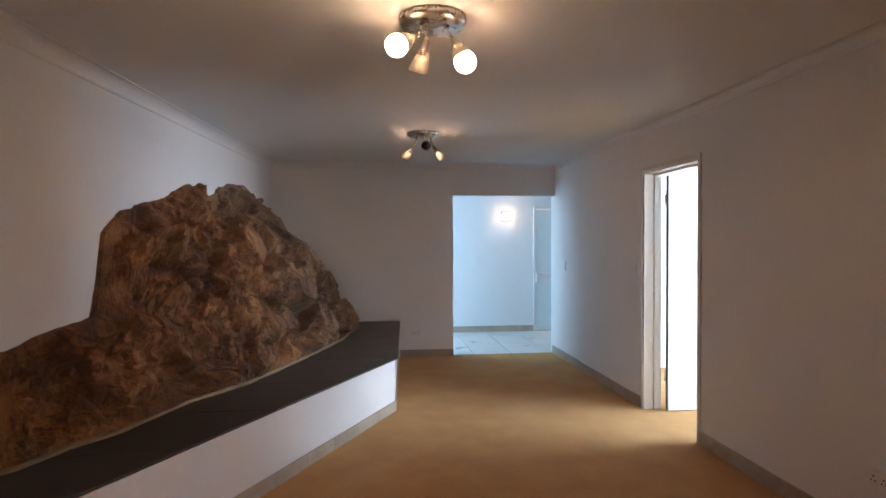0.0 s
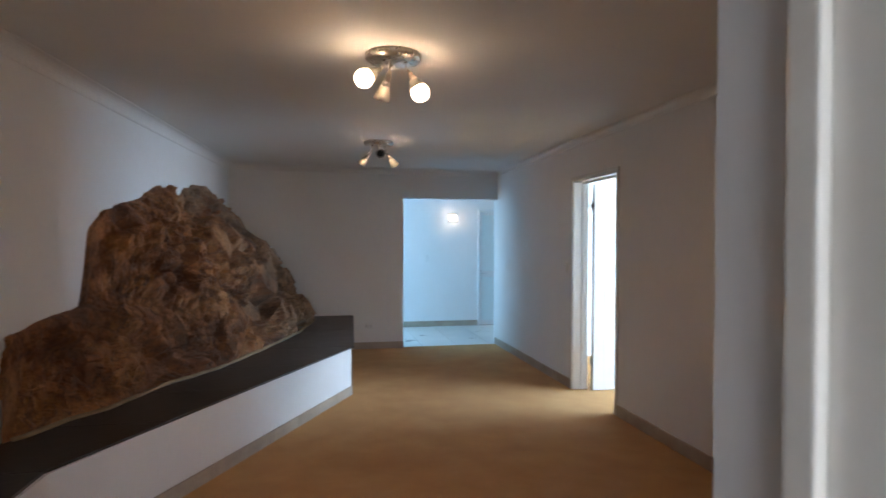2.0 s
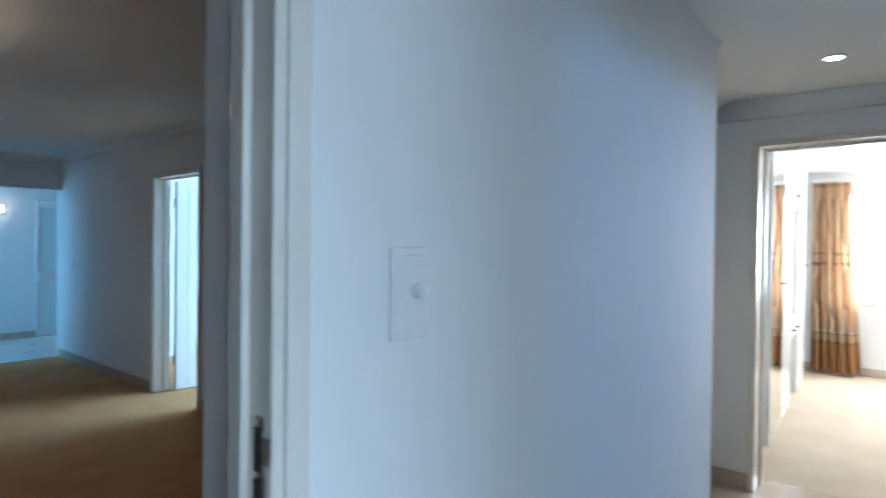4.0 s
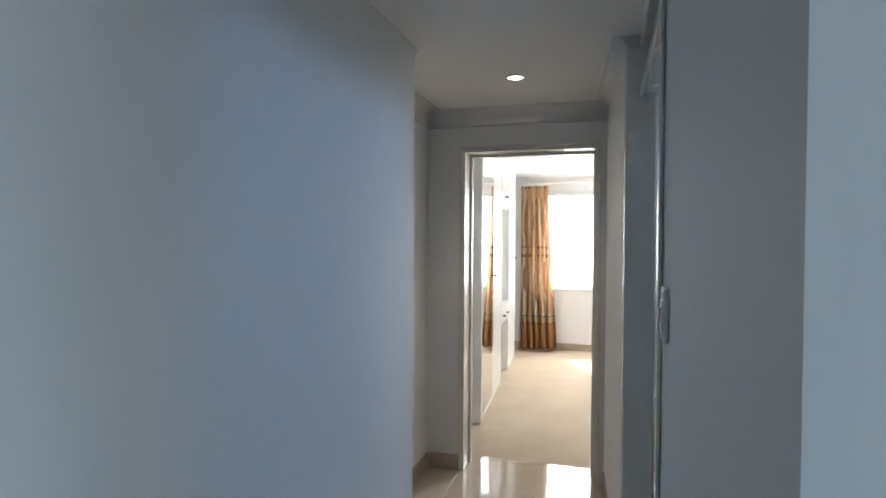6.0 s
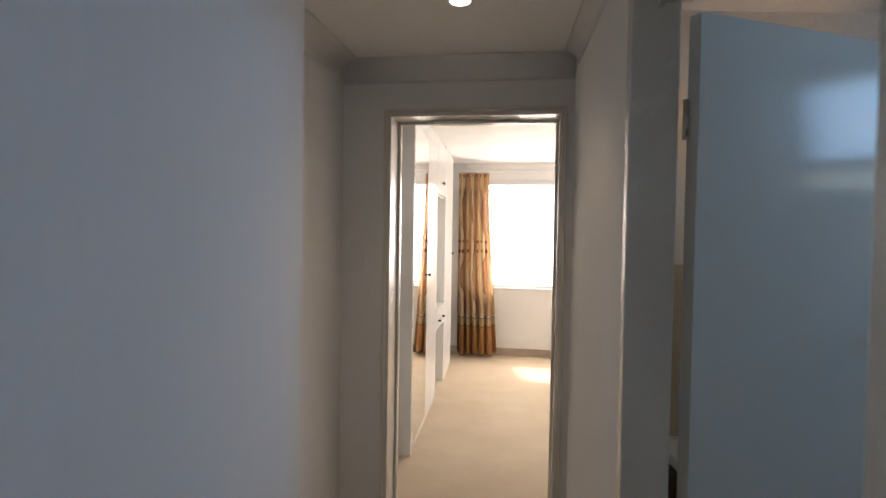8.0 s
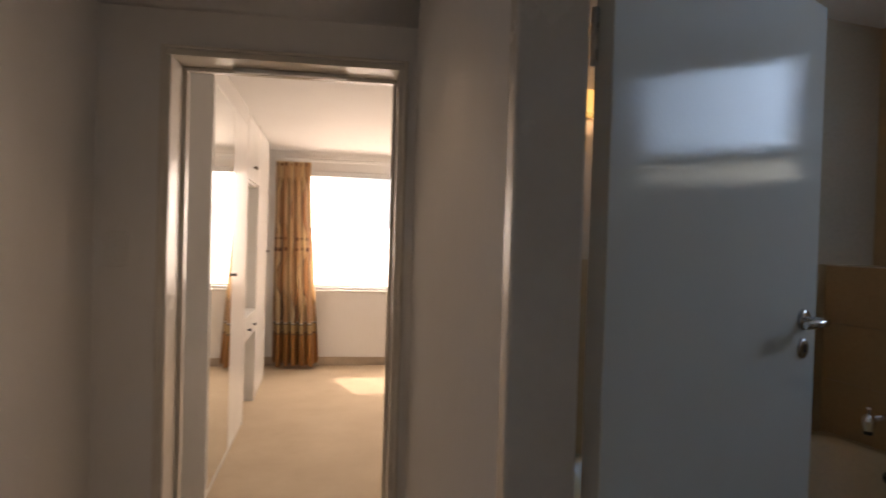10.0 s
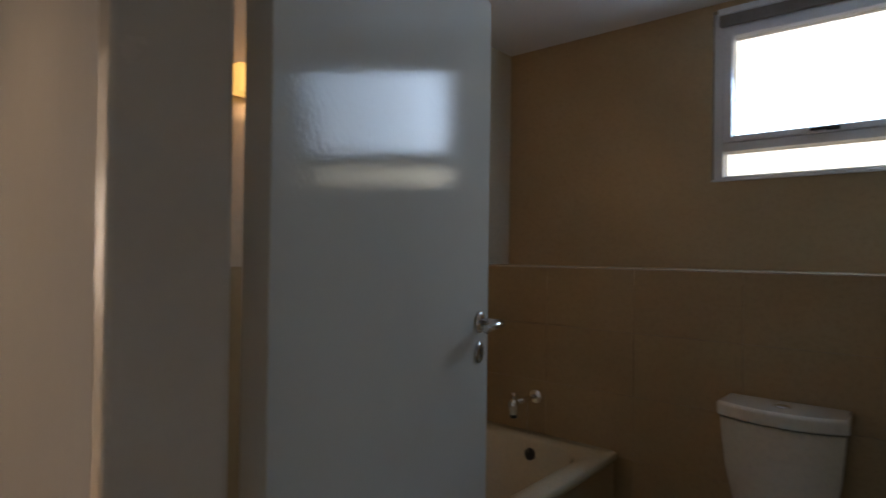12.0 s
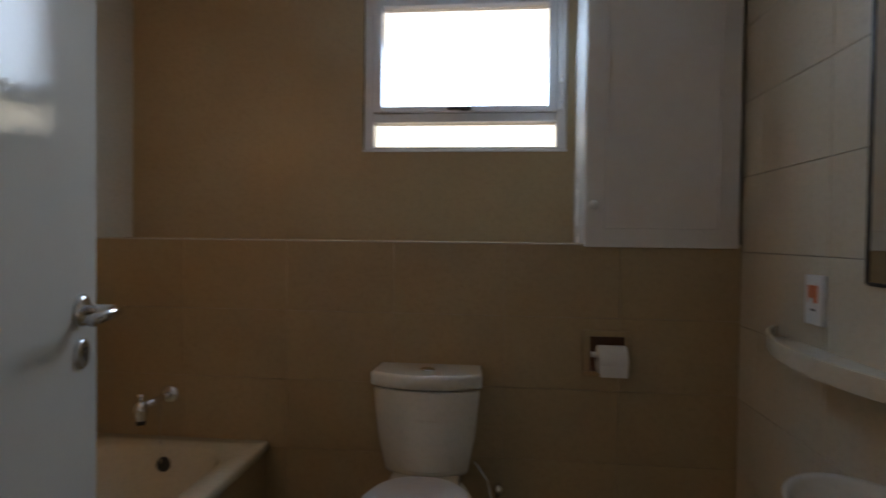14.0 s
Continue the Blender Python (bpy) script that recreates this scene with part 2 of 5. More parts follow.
def curtain_material():
    m, nt, b = nodes_of("gold_satin_curtain")
    tc = nt.nodes.new("ShaderNodeUVMap")
    sep = nt.nodes.new("ShaderNodeSeparateXYZ")
    nt.links.new(tc.outputs["UV"], sep.inputs["Vector"])

    def math_node(op, a, c=None):
        k = nt.nodes.new("ShaderNodeMath")
        k.operation = op
        for i, v in enumerate((a, c)):
            if v is None:
                continue
            if isinstance(v, (int, float)):
                k.inputs[i].default_value = v
            else:
                nt.links.new(v, k.inputs[i])
        return k.outputs[0]
    u, v = sep.outputs["X"], sep.outputs["Y"]
    wavy = math_node("ADD", math_node("MULTIPLY", u, 3.2), math_node("MULTIPLY", math_node("SINE", math_node("MULTIPLY", v, 8.5)), 0.17))
    tri = math_node("FRACT", wavy)
    stripes = ramp_node(nt, tri, [(0.0, (0.16, 0.08, 0.045)), (0.035, (0.74, 0.55, 0.34)), (0.45, (0.84, 0.69, 0.48)), (0.48, (0.16, 0.085, 0.05)), (0.52, (0.55, 0.33, 0.19)), (0.95, (0.70, 0.47, 0.27))])
    dots = nt.nodes.new("ShaderNodeTexVoronoi")
    mp = nt.nodes.new("ShaderNodeMapping")
    mp.inputs["Scale"].default_value = (7.0, 9.0, 1)
    nt.links.new(tc.outputs["UV"], mp.inputs["Vector"])
    nt.links.new(mp.outputs["Vector"], dots.inputs["Vector"])
    dots.inputs["Scale"].default_value, dots.inputs["Randomness"].default_value = 1.0, 0.15
    ring = ramp_node(nt, dots.outputs["Distance"], [(0.0, (0.24, 0.10, 0.05)), (0.17, (0.24, 0.10, 0.05)), (0.20, (0.7, 0.5, 0.28)), (0.25, (1, 1, 1))])
    band = ramp_node(nt, math_node("FRACT", math_node("MULTIPLY", v, 1.1)), [(0.30, (0, 0, 0)), (0.32, (1, 1, 1)), (0.48, (1, 1, 1)), (0.50, (0, 0, 0))])
    col = mix_node(nt, stripes, mix_node(nt, stripes, ring, 1.0, "MULTIPLY"), band)
    hem = ramp_node(nt, math_node("DIVIDE", v, 2.2), [(0.0, (0.50, 0.24, 0.075)), (0.150, (0.50, 0.24, 0.075)), (0.152, (0.10, 0.06, 0.04)), (0.160, (0.60, 0.43, 0.22)), (0.196, (0.60, 0.43, 0.22)), (0.199, (0.12, 0.08, 0.05)), (0.208, (1, 1, 1))])
    ishem = ramp_node(nt, math_node("DIVIDE", v, 2.2), [(0.206, (1, 1, 1)), (0.209, (0, 0, 0))])
    nt.links.new(mix_node(nt, col, hem, ishem), b.inputs["Base Color"])
    b.inputs["Roughness"].default_value = 0.38
    b.inputs["Sheen Weight"].default_value = 0.3
    nt.links.new(bump_node(nt, noise_node(nt, 400.0, 2.0), 0.15, 0.001), b.inputs["Normal"])
    return m


def glass_material(name, rough=0.0, tint=(0.96, 0.98, 0.97)):
    m, nt, b = nodes_of(name)
    b.inputs["Base Color"].default_value = (*tint, 1)
    b.inputs["Transmission Weight"].default_value = 1.0
    b.inputs["Roughness"].default_value = rough
    b.inputs["IOR"].default_value = 1.45
    return m


def glow(name, color, strength):
    m, nt, b = nodes_of(name)
    b.inputs["Base Color"].default_value = (*color, 1)
    b.inputs["Emission Color"].default_value = (*color, 1)
    b.inputs["Emission Strength"].default_value = strength
    return m


def mirror_material():
    m, nt, b = nodes_of("mirror_silver")
    b.inputs["Base Color"].default_value = (0.86, 0.88, 0.87, 1)
    b.inputs["Metallic"].default_value, b.inputs["Roughness"].default_value = 1.0, 0.015
    return m


SLATE, ROCK, DOORM, CURTAIN = slate_material(), rock_material(), door_enamel(), curtain_material()
GLASS, FROST, MIRROR = glass_material("window_glass"), surf("frosted_glass", (0.66, 0.76, 0.77), (0.72, 0.81, 0.82), 0.3, 2.0, 60, 0.05), mirror_material()
BULB = glow("lit_bulb", (1.0, 0.80, 0.52), 7.0)
DOWN = glow("lit_downlight", (1.0, 0.95, 0.86), 6.0)
SCONCE = glow("lit_sconce_glass", (1.0, 0.90, 0.74), 3.0)
AMBER = glow("lit_amber_shade", (1.0, 0.66, 0.22), 1.1)
SKY_GLOW = glow("glowing_sky_backdrop", (0.74, 0.89, 1.0), 1.9)

# ---- building helpers ----
IDENT = Matrix.Identity(4)


def add_box(bm, x0, x1, y0, y1, z0, z1):
    v = [bm.verts.new((x, y, z)) for x in (x0, x1) for y in (y0, y1) for z in (z0, z1)]
    for q in ((0, 1, 3, 2), (4, 6, 7, 5), (0, 4, 5, 1), (2, 3, 7, 6), (0, 2, 6, 4), (1, 5, 7, 3)):
        bm.faces.new([v[i] for i in q])
    return v


def box_bm(*boxes, bevel=0.0, seg=2):
    bm = bmesh.new()
    for b in boxes:
        b = [min(b[0], b[1]), max(b[0], b[1]), min(b[2], b[3]), max(b[2], b[3]), min(b[4], b[5]), max(b[4], b[5])]
        add_box(bm, *b)
    if bevel:
        bmesh.ops.bevel(bm, geom=list(bm.edges), offset=bevel, segments=seg, affect="EDGES", profile=0.6)
    bmesh.ops.recalc_face_normals(bm, faces=bm.faces)
    return bm


def lathe_bm(profile, seg=24, m=IDENT, arc=1.0):
    """Turns (radius, height) pairs about z."""
    bm = bmesh.new()
    n = seg if arc >= 1 else seg + 1
    rings = []
    for r, z in profile:
        rings.append([bm.verts.new((r * math.cos(2 * math.pi * arc * i / seg), r * math.sin(2 * math.pi * arc * i / seg), z)) for i in range(n)])
    for a, b in zip(rings, rings[1:]):
        for i in range(seg):
            j = (i + 1) % n
            bm.faces.new((a[i], a[j], b[j], b[i]))
    bmesh.ops.remove_doubles(bm, verts=bm.verts, dist=1e-5)
    bmesh.ops.recalc_face_normals(bm, faces=bm.faces)
    bm.transform(m)
    for f in bm.faces:
        f.smooth = True
    return bm


def tube_bm(points, r, seg=10):
    """A round bar along points."""
    bm = bmesh.new()
    pts = [Vector(p) for p in points]
    rings = []
    for i, p in enumerate(pts):
        d = (pts[min(i + 1, len(pts) - 1)] - pts[max(i - 1, 0)]).normalized()
        a = d.orthogonal().normalized() if i == 0 else (a - a.dot(d) * d).normalized()
        b = d.cross(a)
        rings.append([bm.verts.new(p + r * (math.cos(2 * math.pi * k / seg) * a + math.sin(2 * math.pi * k / seg) * b)) for k in range(seg)])
    for s, t in zip(rings, rings[1:]):
        for k in range(seg):
            bm.faces.new((s[k], s[(k + 1) % seg], t[(k + 1) % seg], t[k]))
    bm.faces.new(rings[0][::-1])
    bm.faces.new(rings[-1])
    bmesh.ops.recalc_face_normals(bm, faces=bm.faces)
    for f in bm.faces:
        f.smooth = True
    return bm


def prism_bm(poly, z0, z1, bevel=0.0):
    bm = bmesh.new()
    lo = [bm.verts.new((x, y, z0)) for x, y in poly]
    hi = [bm.verts.new((x, y, z1)) for x, y in poly]
    bm.faces.new(lo[::-1])
    bm.faces.new(hi)
    for i in range(len(poly)):
        j = (i + 1) % len(poly)
        bm.faces.new((lo[i], lo[j], hi[j], hi[i]))
    if bevel:
        bmesh.ops.bevel(bm, geom=list(bm.edges), offset=bevel, segments=2, affect="EDGES", profile=0.6)
    bmesh.ops.recalc_face_normals(bm, faces=bm.faces)
    return bm


def mesh_ob(name, bm, material):
    me = bpy.data.meshes.new(name)
    bm.to_mesh(me)
    bm.free()
    me.materials.append(material)
    return new(name, me)


def part(name, bm, material, parent, label=""):
    ob = mesh_ob(name, bm, material)
    ob.parent = parent
    return tagged(ob, label=label)


def thing(name, label, category, m=IDENT, group=""):
    ob = new(name)
    ob.empty_display_size = 0.1
    ob.matrix_world = m
    return tagged(ob, label, category, group)


def structure(name, bm, material, m=IDENT, label=""):
    ob = mesh_ob(name, bm, material)
    ob.matrix_world = m
    return tagged(ob, label=label, kind="structure")


# the bathroom stands at a slight angle to the hall
BATH = pose(3.15, -3.174, 0, 0, 0, 9.5)
WEST = pose(-0.818, 0, 0, 0, 0, -4.47)


def west_x(y):
    return -0.22 + (y - 7.635) * 0.0782


C_ROOM, C_HALL, C_BATH, C_BED = 2.42, 2.29, 2.50, 2.32

# ---- floors and ceilings ----
structure("ground", box_bm((-80, 80, -80, 80, -0.6, -0.4)), GROUND)
structure("floor_sitting_room", box_bm((-1.0, 3.42, 0.33, 7.70, -0.2, 0.0)), CARPET)
structure("floor_side_room", box_bm((3.42, 6.6, 1.2, 6.8, -0.2, 0.0)), CARPET)
structure("floor_bedroom", box_bm((4.95, 9.1, -2.9, 1.2, -0.2, 0.0)), CARPETB)
structure("floor_bathroom", box_bm((2.0, 5.2, -3.4, -0.72, -0.2, -0.002)), BATHT)
hall_floor = structure("floor_hall", box_bm((-1.7, 4.95, -0.72, 0.33, -0.2, -0.004), (3.42, 4.95, 0.33, 0.6, -0.2, -0.004)), GROUT)
far_floor = structure("floor_far_room", box_bm((0.2, 4.9, 7.70, 9.7, -0.2, -0.006)), GROUT)
structure("ceiling_sitting_room", box_bm((-1.0, 3.42, 0.33, 7.70, C_ROOM, C_ROOM + 0.1)), CEILING)
structure("ceiling_side_room", box_bm((3.42, 6.6, 1.2, 6.8, C_ROOM, C_ROOM + 0.1)), CEILING)
structure("ceiling_far_room", box_bm((0.2, 4.9, 7.70, 9.7, C_ROOM, C_ROOM + 0.1)), CEILING)
structure("ceiling_hall", box_bm((-1.7, 4.77, -0.74, 0.62, C_HALL, C_HALL + 0.08)), CEILING)
structure("ceiling_bedroom", box_bm((4.77, 5.22, -0.95, 1.2, C_BED, C_BED + 0.1), (5.22, 9.1, -2.9, 1.2, C_BED, C_BED + 0.1)), CEILING)
structure("ceiling_bathroom", box_bm((2.0, 5.2, -3.5, -0.70, C_BATH, C_BATH + 0.1)), CEILING)
structure("roof", box_bm((-2, 9.1, -3.7, 9.9, 2.62, 2.8)), GROUND)
# bedroom eave, plus an unseen slab added to block sun from the side room
structure("roof_eave", box_bm((9.1, 9.38, -3.2, 1.6, 2.30, 2.45), (6.6, 8.2, 1.5, 6.9, 2.62, 2.75)), GROUND)

# ---- walls: sitting room ----
structure("wall_east", box_bm((3.35, 3.50, 0.551, 4.285, 0, C_ROOM), (3.35, 3.50, 4.285, 5.153, 2.042, C_ROOM), (3.35, 3.50, 5.153, 7.785, 0, C_ROOM)), WALL)
structure("wall_north", box_bm((-0.6, 2.03, 7.635, 7.785, 0, C_ROOM), (2.03, 3.35, 7.635, 7.785, 2.028, C_ROOM)), WALL)
structure("wall_west", box_bm((-0.15, 0, 0.1, 7.95, 0, C_ROOM)), WALL, WEST)
structure("wall_south", box_bm((-1.7, 0.48, 0.22, 0.44, 0, C_ROOM), (0.48, 1.362, 0.22, 0.44, 2.06, C_ROOM), (1.362, 3.42, 0.22, 0.44, 0, C_ROOM), (3.35, 3.42, 0.44, 0.551, 0, C_ROOM)), WALL)
# far room and side room
structure("wall_far_room", box_bm((0.2, 3.60, 9.50, 9.65, 0, C_ROOM), (3.60, 4.45, 9.50, 9.65, 2.0, C_ROOM), (4.45, 4.9, 9.50, 9.65, 0, C_ROOM), (4.75, 4.9, 7.785, 9.50, 0, C_ROOM), (3.50, 4.9, 7.635, 7.785, 0, C_ROOM), (0.2, 0.35, 7.785, 9.5, 0, 0.4), (0.2, 0.35, 7.785, 9.5, 2.2, C_ROOM)), WALL)
structure("wall_side_room", box_bm((3.50, 6.6, 6.65, 6.8, 0, C_ROOM), (3.50, 6.6, 1.2, 1.35, 0, C_ROOM), (6.45, 6.6, 1.35, 2.9, 0, C_ROOM), (6.45, 6.6, 5.1, 6.65, 0, C_ROOM), (6.45, 6.6, 2.9, 5.1, 0, 0.8), (6.45, 6.6, 2.9, 5.1, 2.15, C_ROOM)), WALL)
# hall
structure("wall_hall_recess", box_bm((3.42, 4.68, 0.551, 0.70, 0, C_HALL + 0.05)), WALL)
structure("wall_hall_end", box_bm((4.68, 4.86, 0.33, 1.2, 0, C_BED), (4.68, 4.86, -0.513, 0.33, 2.052, C_BED), (4.68, 4.86, -1.0, -0.513, 0, C_BED)), WALL)
for wall_piece in ((-1.7, 0.6, -0.80, -0.68, 0, C_HALL + 0.2), (0.6, 1.5, -0.80, -0.68, 0, 0.3), (0.6, 1.5, -0.80, -0.68, 2.05, C_HALL + 0.2), (1.5, 2.45, -0.80, -0.68, 0, C_HALL + 0.2), (2.45, 3.503, -0.80, -0.68, 2.235, C_HALL + 0.2)):
    structure("wall_hall_south", box_bm(wall_piece), WALL)
structure("wall_hall_south_end", prism_bm([(3.503, -0.742), (4.68, -0.742), (4.68, -0.558), (3.503, -0.634)], 0, C_HALL + 0.2), WALL)
structure("wall_hall_west", box_bm((-1.85, -1.7, -0.8, 0.44, 0, C_HALL)), WALL)
# bedroom
structure("wall_bedroom_window", box_bm((8.95, 9.10, -2.9, 1.2, 0, 0.815), (8.95, 9.10, -2.9, 1.2, 2.12, C_BED), (8.95, 9.10, 0.42, 1.2, 0.815, 2.12), (8.95, 9.10, -2.9, -2.3, 0.815, 2.12)), WALL)
structure("wall_bedroom", box_bm((4.86, 8.95, 1.07, 1.2, 0, C_BED), (5.2, 8.95, -2.9, -2.75, 0, C_BED), (5.2, 5.35, -2.75, -1.0, 0, C_BED), (4.86, 5.35, -1.0, -0.88, 0, C_BED)), WALL)
# bathroom, in its own turned frame: u along the window wall, v into the room
LEDGE, VL = 1.345, 0.29
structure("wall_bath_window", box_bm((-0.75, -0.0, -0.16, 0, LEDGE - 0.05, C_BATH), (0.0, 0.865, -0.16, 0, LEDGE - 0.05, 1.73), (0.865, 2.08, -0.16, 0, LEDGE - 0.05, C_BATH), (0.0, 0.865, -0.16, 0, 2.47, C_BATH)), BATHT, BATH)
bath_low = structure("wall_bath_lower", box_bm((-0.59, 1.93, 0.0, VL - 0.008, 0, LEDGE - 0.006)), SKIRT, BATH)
bath_west = structure("wall_bath_west", box_bm((-0.74, -0.598, -0.16, 2.62, 0, C_BATH)), GROUT, BATH)
structure("wall_bath_east", box_bm((1.93, 2.08, 0, 2.06, 0, LEDGE)), BATHT, BATH)
structure("wall_bath_east_upper", box_bm((1.92, 2.08, 0, 2.06, LEDGE, C_BATH)), BATHL, BATH)
structure("bath_ledge_trim", box_bm((-0.59, 1.93, 0.0, VL + 0.004, LEDGE - 0.006, LEDGE), bevel=0.0015, seg=1), BATHL, BATH)

# unseen wall and roof slab, added to keep sun off the far-room floor
structure("wall_outside", box_bm((4.9, 5.05, 9.65, 13.0, -0.4, 2.6)), WALL)
structure("roof_porch", box_bm((3.2, 5.05, 9.65, 11.6, 2.30, 2.42)), GROUND)

# distance outside the windows: added glowing planes stand in for the overexposed sky
structure("backdrop_east", box_bm((70, 70.5, -60, 60, -3, 38)), SKY_GLOW)
structure("backdrop_south", box_bm((-60, 60, -70.5, -70, -3, 38)), SKY_GLOW)


# ---- trim: cornices, skirting, door frames ----
def cornice(name, p, q, z, side, size=0.075, side_lip=True):
    """A hollow cove along the wall from p to q, on its left (side 1) or right (-1)."""
    a, b = Vector((*p, 0)), Vector((*q, 0))
    d = (b - a).normalized()
    n = Vector((-d.y, d.x, 0)) * side
    if side_lip:
        prof = [(0.0, -size), (0.006, -size), (0.010, -size * 0.86)]
        prof += [(0.010 + (size - 0.018) * (1 - math.cos(k * math.pi / 12)), -size * 0.86 + (size * 0.80) * math.sin(k * math.pi / 12)) for k in range(1, 7)]
        prof += [(size, -0.004), (size, -0.001), (0, -0.001)]
    else:
        prof = [(0.0005 + size * (1 - math.cos(k * math.pi / 20)), -0.0008 - size * (1 - math.sin(k * math.pi / 20))) for k in range(11)] + [(-0.002, 0.002)]
    arc = 0 if side_lip else 10
    bm = bmesh.new()
    rings = [[bm.verts.new(e + n * o + Vector((0, 0, z + h))) for o, h in prof] for e in (a, b)]
    k = len(prof)
    for i in range(k):
        bm.faces.new((rings[0][i], rings[0][(i + 1) % k], rings[1][(i + 1) % k], rings[1][i])).smooth = i < arc
    bm.faces.new(rings[0])
    bm.faces.new(rings[1][::-1])
    bmesh.ops.recalc_face_normals(bm, faces=bm.faces)
    return structure(name, bm, CORNICE if side_lip else WALL)


cornice("trim_cornice_west", (west_x(0.44), 0.44), (west_x(7.634), 7.634), C_ROOM, -1, 0.085)
cornice("trim_cornice_north", (west_x(7.634) + 0.09, 7.635), (3.35, 7.635), C_ROOM, -1, 0.075)
cornice("trim_cornice_east", (3.35, 0.44), (3.35, 7.56), C_ROOM, 1, 0.06)
cornice("trim_cornice_bedroom", (8.95, 0.47), (8.95, -2.7), C_BED, -1, 0.07)

cornice("trim_cove_hall_end", (4.68, 0.551), (4.68, -0.56), C_HALL, -1, 0.10, False)
cornice("trim_cove_hall_recess", (3.42, 0.551), (4.60, 0.551), C_HALL, -1, 0.10, False)
cornice("trim_cove_hall_corner", (3.42, 0.22), (3.42, 0.47), C_HALL, -1, 0.08, False)
cornice("trim_cove_hall_south", (3.51, -0.634), (4.60, -0.563), C_HALL, 1, 0.06, False)


def skirting(name, p, q, h, side, length=0.33, thick=0.012, z0=0.0):
    """A row of skirting tiles, each a piece of its own, on a grout bed."""
    a, b = Vector((*p, 0)), Vector((*q, 0))
    run = (b - a).length
    ang = math.degrees(math.atan2(b.y - a.y, b.x - a.x))
    m = pose(p[0], p[1], z0, 0, 0, ang)
    s = side
    bed = structure(name, box_bm((0, run, 0, s * thick * 0.7, 0, h - 0.003)), GROUT, m)
    mesh, x = None, 0.0
    while x < run - 0.01:
        w = min(length, run - x)
        if mesh is None or abs(w - length) > 1e-6:
            ob = part("tile", box_bm((0.0015, w - 0.0015, 0, s * thick, 0, h), bevel=0.0015, seg=1), SKIRT, bed)
            if mesh is None:
                mesh = ob.data
        else:
            ob = new("tile", mesh)
            ob.parent = bed
        ob.location = (x, 0, 0)
        x += length
    return bed


skirting("baseboard_east_near", (3.35, 0.46), (3.35, 4.28), 0.095, 1)
skirting("baseboard_east_far", (3.35, 5.158), (3.35, 7.70), 0.095, 1)
skirting("baseboard_north", (1.36, 7.635), (2.03, 7.635), 0.09, -1)
skirting("baseboard_far_room", (0.36, 9.50), (3.60, 9.50), 0.095, -1, 0.46)
skirting("baseboard_recess", (3.44, 0.551), (4.665, 0.551), 0.10, -1)
skirting("baseboard_hall_end", (4.68, 0.537), (4.68, 0.335), 0.10, -1)
skirting("baseboard_hall_north", (1.40, 0.22), (3.42, 0.22), 0.10, -1)
skirting("baseboard_hall_corner", (3.42, 0.22), (3.42, 0.54), 0.10, -1)
skirting("baseboard_hall_south", (3.55, -0.630), (4.66, -0.559), 0.10, 1)
skirting("baseboard_bedroom", (8.95, 1.0), (8.95, -2.7), 0.09, -1)


def lay_tiles(parent, x0, x1, y0, y1, w, h, mat, turn=0.0, gap=0.003, z=0.0, thick=0.01):
    """Floor tiles as single pieces, cut off at the edges of the field."""
    shared = {}
    nx, ny = math.ceil((x1 - x0) / w), math.ceil((y1 - y0) / h)
    for i in range(nx):
        for j in range(ny):
            a, b = x0 + i * w, min(x0 + (i + 1) * w, x1)
            c, d = y0 + j * h, min(y0 + (j + 1) * h, y1)
            if b - a < 0.02 or d - c < 0.02:
                continue
            key = (round(b - a, 3), round(d - c, 3))
            if key not in shared:
                ob = part("tile", box_bm((gap / 2, b - a - gap / 2, gap / 2, d - c - gap / 2, z - thick, z), bevel=0.001, seg=1), mat, parent)
                shared[key] = ob.data
            else:
                ob = new("tile", shared[key])
                ob.parent = parent
            ob.location = (a, c, 0)


def frame_set(name, m, width, height, depth, label, stop_at=0.5, face=0.045, sides=(1, 1), paint=None):
    """A pressed door frame in an opening: x across from 0, y through the wall, with a stop and a small face on both sides."""
    fr = thing(name, label, "door frame", m)
    t, paint = 0.022, paint or FRAME
    for s, ok in ((0, sides[0]), (1, sides[1])):
        if not ok:
            continue
        x0, x1 = (0, t) if s == 0 else (width - t, width)
        k = 1 if s == 0 else -1
        xo = 0 if s == 0 else width
        bm = box_bm((x0, x1, -0.004, depth + 0.004, 0, height - t), (xo + k * t, xo + k * (t + 0.014), depth * stop_at, depth * stop_at + 0.035, 0, height - t - 0.014),
                    (xo - k * face, xo + k * 0.004, -0.012, -0.002, 0, height + face), (xo - k * face, xo + k * 0.004, depth + 0.002, depth + 0.012, 0, height + face), bevel=0.004, seg=2)
        part("jamb", bm, paint, fr)
    part("head", box_bm((0, width, -0.003, depth + 0.003, height - t, height), (t, width - t, depth * stop_at, depth * stop_at + 0.035, height - t - 0.014, height - t),
                        (0.004, width - 0.004, -0.0125, -0.002, height, height + face), (0.004, width - 0.004, depth + 0.002, depth + 0.0125, height, height + face), bevel=0.004, seg=2), paint, fr)
    return fr


# sitting room side door: frame, and the white leaf that stands open into the side room
frame_set("door_frame", pose(3.35, 5.153, 0, 0, 0, -90), 0.868, 2.042, 0.15, "white painted steel frame of the side room doorway", 0.55, 0.03, paint=GLOSS)
leaf = thing("side_room_door", "white grooved wooden door standing open into the side room", "door", pose(3.515, 5.075, 0, 0, 0, 0))
groove = [(0.0, 0.110, -0.04, 0.0, 0.008, 2.0), (0.113, 0.69, -0.04, 0.0, 0.008, 2.0), (0.693, 0.806, -0.04, 0.0, 0.008, 2.0)]
